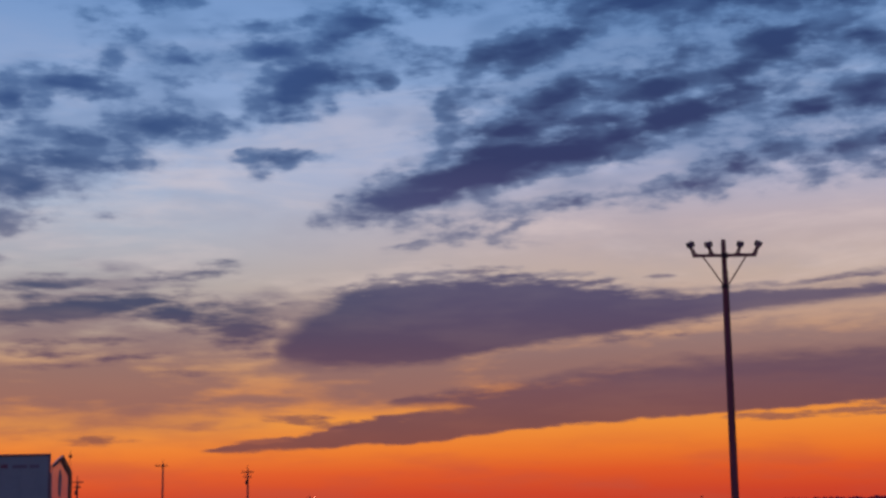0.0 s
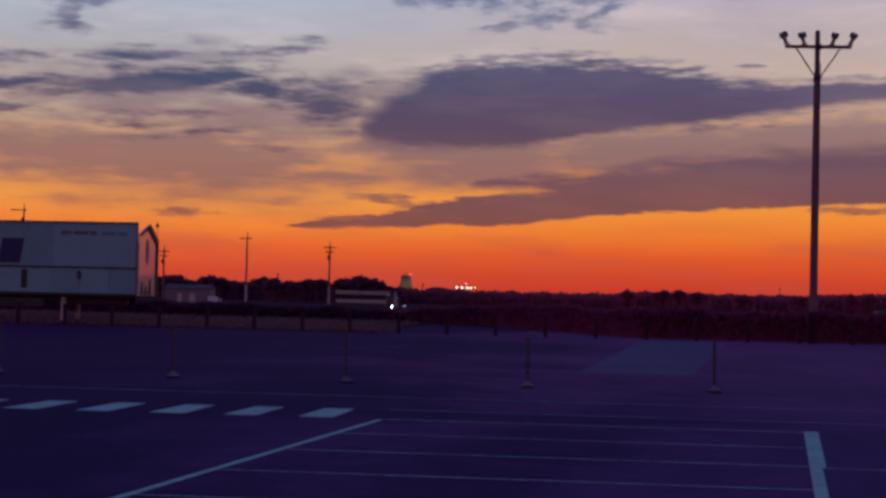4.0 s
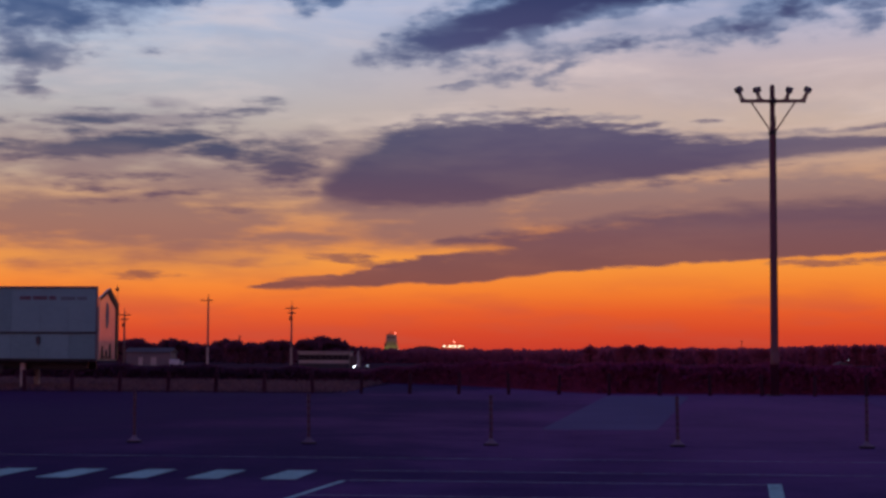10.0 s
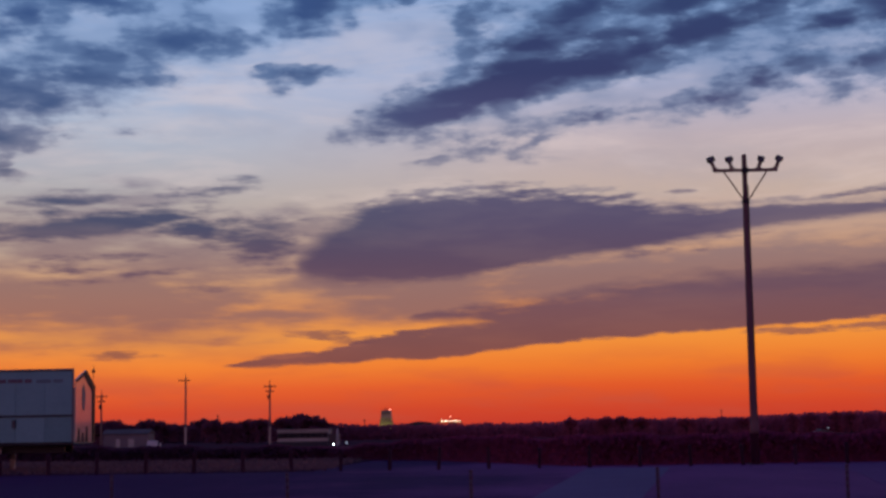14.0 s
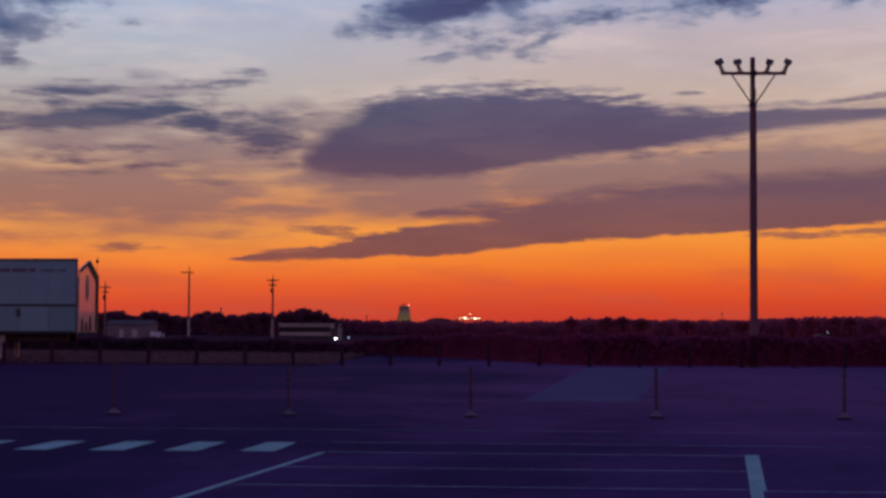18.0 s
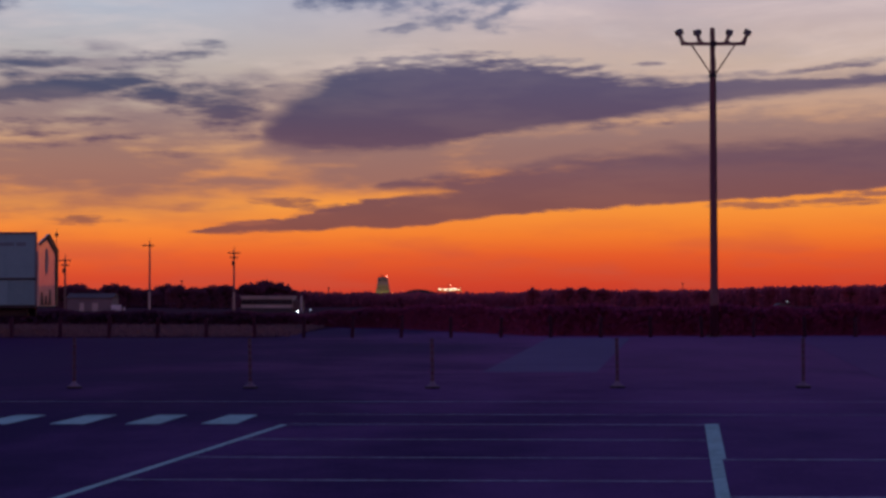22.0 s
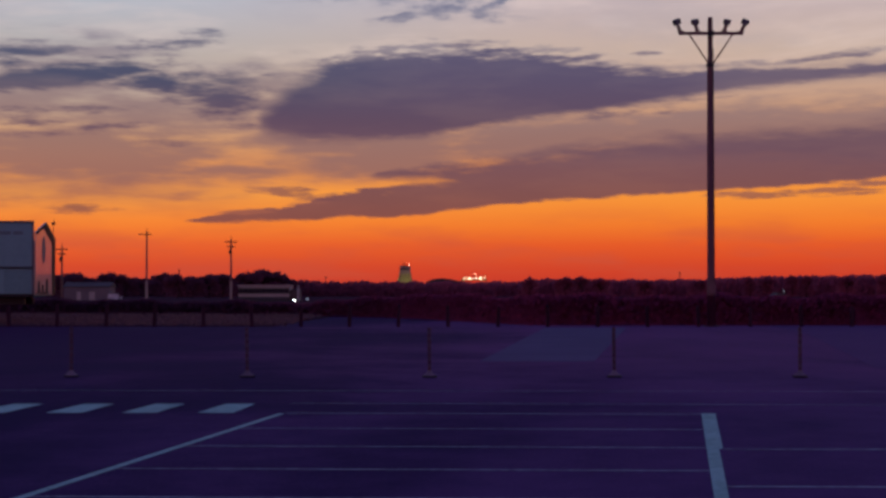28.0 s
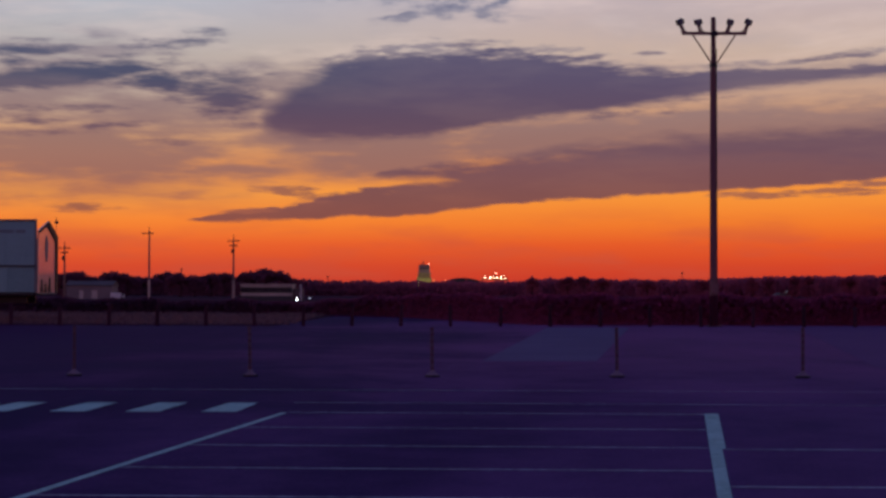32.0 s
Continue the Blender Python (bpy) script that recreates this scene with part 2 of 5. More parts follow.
VEIL = (
    (-13.12, 4.75, 5.6, 0.95, 0, 1.5), (-17.5, 4.7, 4.6, 0.9, 0, 1.4), (-8.4, 4.25, 3.0, 0.4, -6, 0.9), (-4.9, 4.95, 3.6, 0.34, 3, 0.8), (-3.4, 5.3, 4.0, 0.45, 3, 1.0),
    (-0.6, 5.35, 3.2, 0.42, 4, 1.1), (4.2, 5.45, 4.4, 0.62, 5, 1.6), (9.6, 5.6, 5.6, 0.78, 3, 1.6), (14.8, 5.55, 4.6, 0.95, 2, 1.6),
)
VEIL_B = (
    (-11.4, 6.2, 5.6, 1.2, 2, 1.0), (-7.6, 6.6, 2.8, 1.5, 10, 0.9), (-14.5, 7.2, 4.8, 1.5, 3, 0.95), (16.5, 4.8, 3.4, 0.95, 2, 1.0),
    (-6.0, 5.35, 2.4, 0.5, 6, 1.1), (-14.0, 3.95, 4.2, 0.38, 2, 0.6), (-10.2, 3.8, 3.0, 0.26, -2, 0.45), (-15.4, 3.15, 4.6, 0.3, 1, 0.55), (-9.5, 3.3, 2.6, 0.22, 2, 0.4),
    (-4.6, 5.05, 3.2, 0.3, 2, 1.1), (-1.8, 4.75, 2.8, 0.62, 5, 1.7), (-13.0, 5.4, 4.5, 0.5, 2, 1.2), (12.0, 6.25, 4.2, 0.5, 4, 0.9),
)
HAZE = (
    (-3.0, 4.6, 6.0, 0.9, 4, 1.0), (-13.0, 3.6, 7.0, 1.0, 1, 0.9), (3.0, 5.2, 5.0, 0.8, 5, 0.9),
)


def sky():
    world = bpy.data.worlds.new("dusk_sky")
    scene.world = world
    world.use_nodes = True
    n = Nodes(world.node_tree)
    way = n.node("ShaderNodeTexCoord").outputs["Generated"]
    xyz = n.node("ShaderNodeSeparateXYZ", {0: way}).outputs
    deg = 180 / math.pi
    u = n.math("MULTIPLY", n.math("ARCTAN2", xyz[0], xyz[1]), deg)
    v = n.math("MULTIPLY", n.math("ARCSINE", xyz[2]), deg)
    flat = n.node("ShaderNodeCombineXYZ", {0: u, 1: v}).outputs[0]

    # clear sky: a band of afterglow in the west, blue dusk overhead and in the east
    low = ((0.0, (198, 58, 44)), (0.7, (212, 70, 42)), (1.5, (229, 91, 42)), (2.3, (242, 125, 47)), (3.3, (247, 150, 60)), (4.2, (236, 144, 68)))
    low_south = ((0.0, (204, 64, 48)), (0.7, (216, 76, 46)), (1.5, (234, 100, 48)), (2.3, (246, 134, 55)), (3.3, (250, 160, 72)), (4.2, (240, 154, 82)))
    high = ((15.0, (148, 172, 212)), (18.5, (124, 160, 208)), (24.0, (92, 122, 180)), (30.0, (74, 98, 164)))
    cool = ((5.2, (210, 154, 110)), (6.5, (188, 162, 146)), (8.5, (184, 176, 174)), (10.5, (178, 186, 202)), (12.5, (168, 184, 213)))
    warm = ((5.2, (212, 144, 100)), (6.5, (198, 153, 126)), (8.5, (200, 176, 164)), (10.5, (194, 177, 182)), (12.5, (178, 181, 208)))
    slope = n.math("MULTIPLY", v, 1 / 30, clamp=True)
    west = n.mix(n.remap(u, -16.0, 8.0), *(n.ramp(slope, [(p / 30, lin(*c)) for p, c in side + high]) for side in (low_south + cool, low + warm)))
    east = n.ramp(n.math("MULTIPLY", v, 1 / 90, clamp=True), [(p / 90, lin(*c)) for p, c in (
        (0.0, (204, 122, 140)), (8.0, (206, 132, 160)), (20.0, (150, 120, 170)), (45.0, (88, 102, 174)), (90.0, (76, 94, 172)))])
    toward = n.remap(n.math("COSINE", n.math("MULTIPLY", u, 1 / deg)), 0.0, 0.86)
    up = n.remap(v, 14.0, 50.0, 1.0, 0.0)
    clear = n.mix(n.math("MULTIPLY", toward, up), east, west)

    # clouds: soft forms with torn, streaky edges
    w1 = n.node("ShaderNodeMapping", {"Vector": flat, "Rotation": (0, 0, radians(-5)), "Scale": (0.20, 1.0, 1)}).outputs[0]
    w2 = n.node("ShaderNodeMapping", {"Vector": flat, "Rotation": (0, 0, radians(-8)), "Scale": (0.38, 1.0, 1)}).outputs[0]

    def bent(coarse, scale, du, dv, detail=5.0, rough=0.6):
        c = n.node("ShaderNodeVectorMath", {0: n.noise(coarse, scale, detail, rough, "Color"), 1: (0.5, 0.5, 0.5)}, operation="SUBTRACT").outputs[0]
        c = n.node("ShaderNodeVectorMath", {0: c, 1: (du, dv, 0)}, operation="MULTIPLY").outputs[0]
        return n.node("ShaderNodeVectorMath", {0: flat, 1: c}, operation="ADD").outputs[0]

    def eroded(form, grain, amount, lo, hi):
        """Density of a soft form whose rim is eaten by grain; clear sky stays clear."""
        held = n.math("MULTIPLY", n.math("SUBTRACT", grain, 0.5), n.remap(form, 0.0, 0.22, 0.0, amount))
        return n.remap(n.math("ADD", form, held), lo, hi)

    def line(rows):
        """Elevation of an edge over the azimuth."""
        at = n.math("MULTIPLY_ADD", u, 1 / 52, 0.5, clamp=True)
        return n.math("MULTIPLY", n.ramp(at, [(a / 52 + 0.5, (b / 10,) * 3) for a, b in rows]), 10.0)

    def between(top, foot, torn, soft_top, soft_foot, blunt=0.0):
        """Density of a long cloud between two edges; torn lifts and lowers the upper one."""
        over = n.remap(n.math("ADD", n.math("SUBTRACT", line(top), v), torn), n.math("MULTIPLY", soft_top, -0.35), soft_top)
        under = n.remap(n.math("ADD", n.math("SUBTRACT", v, line(foot)), n.math("ADD", n.math("MULTIPLY", torn, 0.12), nick)), -1.1 * soft_foot, n.remap(u, -6.0, -1.0, 0.5 * soft_foot + blunt, 0.5 * soft_foot))
        inside = n.math("MULTIPLY", over, under)
        return n.math("MULTIPLY", inside, n.remap(u, foot[0][0] - 0.05, foot[0][0] + 0.5))

    broad = n.noise(w1, 0.9, 4.0, 0.55)
    fibre = n.noise(w1, 2.6, 4.5, 0.56)
    fine = n.noise(w1, 5.2, 4.0, 0.6)
    clump = n.noise(w2, 0.8, 2.5, 0.45)
    puff = n.noise(w2, 1.7, 2.5, 0.5, distortion=0.25)
    cells = n.node("ShaderNodeTexVoronoi", {"Vector": bent(w2, 0.9, 0.5, 0.3, 2.0, 0.5), "Scale": 0.95, "Smoothness": 0.6}, feature="SMOOTH_F1").outputs["Distance"]
    nick = n.math("MULTIPLY", n.math("SUBTRACT", fine, 0.5), 0.24)
    low_flat, calm_flat, high_flat = bent(w1, 1.6, 1.6, 0.26), bent(w1, 1.6, 1.6, 0.12), bent(w2, 1.1, 1.5, 0.62, 4.0, 0.55)

    wisp_f = n.blobs(low_flat, WISPS + WISPS_B, 1.85)
    fringe_f = n.blobs(low_flat, FRINGE + FRINGE_B, 1.7)
    veil_f = n.blobs(low_flat, VEIL + VEIL_B, 1.6)
    haze_f = n.blobs(calm_flat, HAZE, 1.5)
    soft = n.math("MULTIPLY", n.math("ADD", broad, fibre), 0.5)
    ripple = n.math("MULTIPLY", n.math("ADD", fibre, fine), 0.5)
    # the same forms a little lower down give crisp tops and soft undersides
    below = n.node("ShaderNodeVectorMath", {0: high_flat, 1: (-0.06, -0.24, 0)}, operation="ADD").outputs[0]
    forms, forms_low = (n.math("MAXIMUM", n.blobs(at, FLOCK + FLOCK_B + FLOCK_C + FLOCK_D, 2.25), n.blobs(at, PUFFS + PUFFS_B + PUFFS_C + PUFFS_D, 1.9))
                        for at in (high_flat, below))
    forms = n.math("MINIMUM", n.math("MULTIPLY", forms, 2.0), n.math("MULTIPLY", n.math("ADD", forms, forms_low), 0.52))
    deck_f = n.blobs(high_flat, DECK, 1.5)
    # beyond the placed forms the flock goes on as rounded cells
    over = n.math("MULTIPLY", n.math("MAXIMUM", n.remap(v, 18.6, 22.0), n.remap(n.math("ABSOLUTE", u), 17.0, 22.0)), n.math("MULTIPLY", n.remap(v, 11.0, 14.0), n.remap(clump, 0.40, 0.62)))
    dome = n.remap(cells, 0.62, 0.16)
    high_f = n.math("MAXIMUM", forms, over)
    high_g = n.math("ADD", n.math("MULTIPLY", dome, 0.12), n.math("MULTIPLY", n.math("ADD", puff, n.noise(w2, 4.2, 4.0, 0.58)), 0.44))

    under = ((0.0, (150, 60, 50)), (2.2, (124, 74, 72)), (3.4, (116, 75, 82)), (4.6, (112, 80, 93)), (6.0, (92, 72, 95)))
    slate = ((7.5, (66, 72, 102)), (9.5, (76, 86, 116)), (11.5, (66, 86, 128)), (13.5, (56, 80, 127)), (17.0, (55, 82, 135)), (21.0, (54, 84, 138)), (30.0, (48, 68, 118)))
    plum = ((7.5, (86, 76, 106)), (9.5, (90, 88, 118)), (11.5, (68, 68, 110)), (13.0, (50, 55, 98)), (16.0, (47, 62, 106)), (20.0, (46, 70, 120)), (30.0, (48, 68, 118)))
    body = n.mix(n.remap(u, -9.0, 1.0), *(n.ramp(slope, [(p / 30, lin(*c)) for p, c in under + side]) for side in (slate, plum)))
    light = n.ramp(n.math("MULTIPLY", v, 1 / 30, clamp=True), [(p / 30, lin(*c)) for p, c in (
        (0.0, (200, 90, 50)), (2.4, (176, 98, 72)), (4.0, (152, 106, 98)), (5.5, (147, 112, 109)), (7.5, (145, 127, 131)),
        (10.0, (138, 138, 158)), (13.0, (108, 132, 172)), (20.0, (88, 126, 176)), (30.0, (76, 100, 160)))])
    # soft mauve haze bands low over the horizon
    haze = n.math("MULTIPLY", n.remap(broad, 0.42, 0.66, 0.0, 0.42), n.math("MULTIPLY", n.remap(v, 0.0, 0.5), n.remap(v, 3.6, 1.2)))
    colour = n.mix(haze, clear, lin(196, 84, 64))
    # thin pale cirrus in the clear belt
    cirrus = n.math("MULTIPLY", n.remap(n.noise(w1, 0.55, 6.0, 0.6, distortion=0.4), 0.44, 0.70, 0.0, 0.36), n.math("MULTIPLY", n.remap(v, 6.5, 9.0), n.remap(v, 19.0, 12.0)))
    colour = n.mix(cirrus, colour, lin(238, 216, 210))
    murk = n.math("MULTIPLY", n.remap(n.noise(w2, 0.34, 5.0, 0.6), 0.46, 0.66, 0.0, 0.22), n.math("MULTIPLY", n.remap(v, 6.0, 8.5), n.remap(v, 16.0, 11.0)))
    colour = n.mix(murk, colour, lin(158, 156, 172))

    def lay(density, most, tone, core=None):
        """Lays a cloud layer over the sky: tone 1 is its thin lit part, 0 its dark body."""
        paint = light if tone == 1.0 else n.mix(core if core is not None else n.math("MULTIPLY", n.remap(broad, 0.40, 0.66), tone), body, light)
        return n.mix(n.math("MULTIPLY", density, most), colour, paint)

    colour = lay(eroded(veil_f, soft, 3.0, 0.0, 1.0), 0.88, 1.0)
    colour = lay(eroded(haze_f, broad, 1.0, 0.0, 1.0), 0.60, 1.0)
    colour = lay(eroded(deck_f, clump, 2.6, 0.05, 0.85), 0.50, 1.0)
    colour = lay(eroded(wisp_f, ripple, 1.2, 0.0, 0.60), 0.55, 1.0)
    colour = lay(eroded(wisp_f, ripple, 1.6, 0.13, 0.85), 0.92, 0.30)
    # the long streak: a clean lower edge, an upper one that melts into the veil
    melt = n.remap(u, -5.0, 5.0, 0.07, 0.70)
    torn_low = n.math("MULTIPLY", n.math("SUBTRACT", fibre, 0.5), n.remap(u, -8.0, 4.0, 0.75, 1.0))
    streak = between(STREAK_TOP, STREAK_FOOT, torn_low, melt, 0.09)
    lobe = between(LOBE_TOP, LOBE_FOOT, torn_low, n.math("MULTIPLY", melt, 0.9), 0.3)
    colour = lay(n.math("MAXIMUM", streak, lobe), 0.94, 0.16)
    # the dark bank: a torn upper edge with a thin fringe, a smooth foot
    torn_high = n.math("MULTIPLY", n.math("SUBTRACT", n.math("ADD", fibre, n.math("MULTIPLY", nick, 1.6)), 0.5), n.math("MULTIPLY", n.remap(u, 6.0, 10.5, 0.95, 0.4), n.remap(u, -7.0, -3.0, 0.4, 1.0)))
    fringe = between(BANK_TOP, BANK_FOOT, n.math("ADD", n.math("MULTIPLY", torn_high, 1.9), 0.24), 0.36, 0.4)
    bank = between(BANK_TOP, BANK_FOOT, torn_high, n.math("ADD", n.remap(u, 6.0, 10.5, 0.34, 0.12), n.remap(u, -3.5, -6.5, 0.0, 0.5)), 0.20, 0.35)
    thin = n.remap(u, 7.5, 12.0, 1.0, 0.86)
    colour = lay(n.math("MULTIPLY", fringe, thin), 0.66, 1.0)
    colour = lay(n.math("MULTIPLY", bank, thin), 0.95, 0.14)
    colour = lay(eroded(fringe_f, ripple, 1.8, 0.05, 0.6), 0.74, 0.9)
    # the flock: pale thin rims, dark rounded cores
    colour = lay(eroded(high_f, high_g, 1.5, 0.0, 0.42), 0.72, 1.0)
    core = n.remap(n.math("ADD", high_f, n.math("MULTIPLY", n.math("SUBTRACT", puff, 0.5), 0.9)), 0.34, 0.95, 0.66, 0.0)
    colour = lay(eroded(high_f, high_g, 2.0, 0.18, 0.62), 0.95, 0.5, core)
    # under the horizon: dim ground haze
    colour = n.mix(n.remap(v, -1.0, 0.0), lin(40, 22, 36), colour)
    back = n.node("ShaderNodeBackground", {"Color": colour, "Strength": 1.0})
    n.node("ShaderNodeOutputWorld", {"Surface": back.outputs[0]})


sky()


# ---------------------------------------------------------------- materials
def shader(name):
    m = bpy.data.materials.new(name)
    m.use_nodes = True
    n = Nodes(m.node_tree)
    p = n.node("ShaderNodeBsdfPrincipled")
    n.node("ShaderNodeOutputMaterial", {"Surface": p.outputs[0]})
    return m, n, p


def wire(n, p, key, value):
    if isinstance(value, bpy.types.NodeSocket):
        n.tree.links.new(value, p.inputs[key])
    else:
        p.inputs[key].default_value = value


def surface(name, dark, light, rough=0.7, metal=0.0, coarse=0.6, fine=18.0, bump=0.2, spec=0.3, coat=0.0, per="object"):
    """A two-scale worn surface between two base colours."""
    m, n, p = shader(name)
    at = n.node("ShaderNodeTexCoord").outputs["Object"]
    a, b = n.noise(at, coarse, 4.0, 0.6), n.noise(at, fine, 5.0, 0.65)
    if per == "object":
        chance = n.node("ShaderNodeObjectInfo").outputs["Random"]
    else:
        chance = n.node("ShaderNodeNewGeometry").outputs["Random Per Island"]
    k = n.math("ADD", n.math("MULTIPLY", a, 0.5), n.math("ADD", n.math("MULTIPLY", b, 0.35), n.math("MULTIPLY", chance, 0.3)))
    wire(n, p, "Base Color", n.mix(n.remap(k, 0.3, 0.85), dark, light))
    wire(n, p, "Roughness", n.remap(b, 0.3, 0.7, max(rough - 0.1, 0.03), min(rough + 0.1, 1.0)))
    wire(n, p, "Metallic", metal)
    wire(n, p, "Specular IOR Level", spec)
    wire(n, p, "Coat Weight", coat)
    if bump:
        h = n.node("ShaderNodeBump", {"Height": b, "Strength": bump, "Distance": 0.01})
        wire(n, p, "Normal", h.outputs[0])
    return m


def glow(name, colour, strength):
    m, n, p = shader(name)
    wire(n, p, "Base Color", (*colour, 1.0))
    wire(n, p, "Emission Color", (*colour, 1.0))
    wire(n, p, "Emission Strength", strength)
    return m


def asphalt():
    m, n, p = shader("asphalt")
    at = n.node("ShaderNodeTexCoord").outputs["Object"]
    stone = n.node("ShaderNodeTexVoronoi", {"Vector": at, "Scale": 70.0}).outputs["Distance"]
    patch = n.noise(at, 0.12, 5.0, 0.6, distortion=0.6)
    lane = n.node("ShaderNodeMapping", {"Vector": at, "Rotation": (0, 0, radians(8)), "Scale": (0.5, 0.06, 1)}).outputs[0]
    worn = n.noise(lane, 1.0, 4.0, 0.55)
    k = n.math("ADD", n.math("ADD", n.math("MULTIPLY", n.remap(patch, 0.3, 0.7), 0.20), 0.22), n.math("ADD", n.math("MULTIPLY", worn, 0.28), n.math("MULTIPLY", stone, 0.25)))
    # the lot turns paler towards the right
    toward_right = n.math("ADD", n.node("ShaderNodeSeparateXYZ", {0: at}).outputs[0], n.math("MULTIPLY", patch, 12.0))
    k = n.math("ADD", k, n.math("MULTIPLY", n.math("SUBTRACT", n.noise(at, 1.1, 6.0, 0.7), 0.5), 0.35))
    k = n.math("ADD", k, n.remap(toward_right, -4.0, 12.0, -0.32, 0.12))
    # a broad dark wheel track crosses the stalls aslant
    across, along, _ = n.node("ShaderNodeSeparateXYZ", {0: at}).outputs
    off = n.math("ABSOLUTE", n.math("SUBTRACT", n.math("MULTIPLY_ADD", patch, 1.6, across), n.math("MULTIPLY_ADD", along, 0.221, -2.6)))
    k = n.math("SUBTRACT", k, n.math("MULTIPLY", n.remap(off, 1.3, 0.2, 0.0, 0.10), n.remap(along, 29.0, 23.0)))
    # beyond the stalls the paving turns paler and redder
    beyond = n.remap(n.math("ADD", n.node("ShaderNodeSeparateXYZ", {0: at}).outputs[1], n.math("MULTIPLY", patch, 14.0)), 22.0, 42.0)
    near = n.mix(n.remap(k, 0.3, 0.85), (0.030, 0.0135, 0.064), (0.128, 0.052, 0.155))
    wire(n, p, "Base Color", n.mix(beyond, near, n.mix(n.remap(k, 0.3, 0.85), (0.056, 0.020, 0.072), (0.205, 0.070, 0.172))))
    wire(n, p, "Roughness", n.remap(patch, 0.3, 0.7, 0.82, 0.95))
    wire(n, p, "Specular IOR Level", 0.015)
    h = n.node("ShaderNodeBump", {"Height": stone, "Strength": 0.35, "Distance": 0.004})
    wire(n, p, "Normal", h.outputs[0])
    return m


def road_paint(name, bare, full):
    m, n, p = shader(name)
    at = n.node("ShaderNodeTexCoord").outputs["Object"]
    wear = n.noise(at, 9.0, 6.0, 0.7)
    big = n.noise(at, 0.7, 3.0, 0.6)
    k = n.remap(n.math("ADD", wear, n.math("MULTIPLY", big, 0.6)), 0.62, 0.95)
    wire(n, p, "Base Color", n.mix(k, bare, full))
    wire(n, p, "Roughness", 0.75)
    wire(n, p, "Specular IOR Level", 0.2)
    return m


def foliage(name, dark, light, through, other=None, turn=(0.0, 1.0)):
    """Leaves between two colours; other is the duller tint left of the sunset glow painted in along x."""
    m, n, p = shader(name)
    chance = n.node("ShaderNodeNewGeometry").outputs["Random Per Island"]
    at = n.node("ShaderNodeTexCoord").outputs["Object"]
    k = n.math("ADD", n.math("MULTIPLY_ADD", chance, 0.34, 0.13), n.math("MULTIPLY", n.noise(at, 0.25, 3.0), 0.5))
    k = n.remap(k, 0.25, 0.85)
    tone, shine = n.mix(k, dark, light), n.mix(k, dark, through)
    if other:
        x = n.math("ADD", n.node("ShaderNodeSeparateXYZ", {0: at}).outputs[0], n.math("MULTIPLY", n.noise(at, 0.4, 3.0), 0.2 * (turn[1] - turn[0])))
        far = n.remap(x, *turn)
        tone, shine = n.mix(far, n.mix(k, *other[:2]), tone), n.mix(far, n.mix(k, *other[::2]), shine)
    wire(n, p, "Base Color", tone)
    wire(n, p, "Roughness", 0.9)
    wire(n, p, "Specular IOR Level", 0.0)
    thin = n.node("ShaderNodeBsdfTranslucent", {"Color": shine}).outputs[0]
    both = n.node("ShaderNodeMixShader", {0: 0.5, 1: p.outputs[0], 2: thin}).outputs[0]
    out = next(o for o in n.tree.nodes if o.type == "OUTPUT_MATERIAL")
    n.tree.links.new(both, out.inputs[0])
    return m


ASPHALT = asphalt()
PAINT = road_paint("road_paint", (0.21, 0.36, 0.30), (0.33, 0.53, 0.47))
THIN_PAINT = road_paint("rubbed_road_paint", (0.12, 0.12, 0.15), (0.32, 0.40, 0.42))
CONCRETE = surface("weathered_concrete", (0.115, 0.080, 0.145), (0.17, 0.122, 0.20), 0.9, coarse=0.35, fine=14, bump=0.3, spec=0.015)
FIELD = surface("rough_field", (0.062, 0.027, 0.036), (0.10, 0.046, 0.056), 1.0, coarse=0.05, fine=3, bump=0.5, spec=0.0)
DRY_GRASS = foliage("dry_grass", (0.155, 0.078, 0.098), (0.24, 0.125, 0.14), (0.29, 0.15, 0.13))
# sunset glow and haze put into leaf colour: dull on the left, red rightwards
OFF_GLOW = (0.105, 0.042, 0.078), (0.145, 0.058, 0.098), (0.19, 0.07, 0.10)
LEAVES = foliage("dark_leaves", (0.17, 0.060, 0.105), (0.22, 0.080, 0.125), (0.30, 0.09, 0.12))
HEDGE = foliage("hedge_leaves", (0.25, 0.042, 0.11), (0.31, 0.057, 0.135), (0.38, 0.066, 0.12), OFF_GLOW, (-12.0, 4.0))
FAR_LEAVES = foliage("far_glow_red_leaves", (0.36, 0.080, 0.14), (0.44, 0.105, 0.165), (0.56, 0.13, 0.16), OFF_GLOW, (-90.0, 30.0))
BARK = surface("bark", (0.03, 0.022, 0.016), (0.07, 0.05, 0.035), 0.95, fine=8, bump=0.6, spec=0.05)
STEEL = surface("painted_steel", (0.145, 0.074, 0.080), (0.200, 0.104, 0.108), 0.65, 0.0, fine=10, bump=0.1, spec=0.1)
DARK_STEEL = surface("dark_steel", (0.02, 0.02, 0.022), (0.045, 0.043, 0.045), 0.5, 0.3, fine=14, bump=0.1)
GLASS_LENS = surface("lamp_glass", (0.12, 0.12, 0.13), (0.2, 0.2, 0.2), 0.15, fine=4, bump=0.0, spec=0.5)
POLE_CONCRETE = surface("pole_concrete", (0.16, 0.10, 0.085), (0.23, 0.15, 0.125), 0.85, coarse=0.4, fine=9, bump=0.2, spec=0.1)
PALE_SLEEVE = surface("pale_sleeve", (0.36, 0.27, 0.22), (0.50, 0.40, 0.33), 0.8, coarse=0.4, fine=9, bump=0.1, spec=0.1)
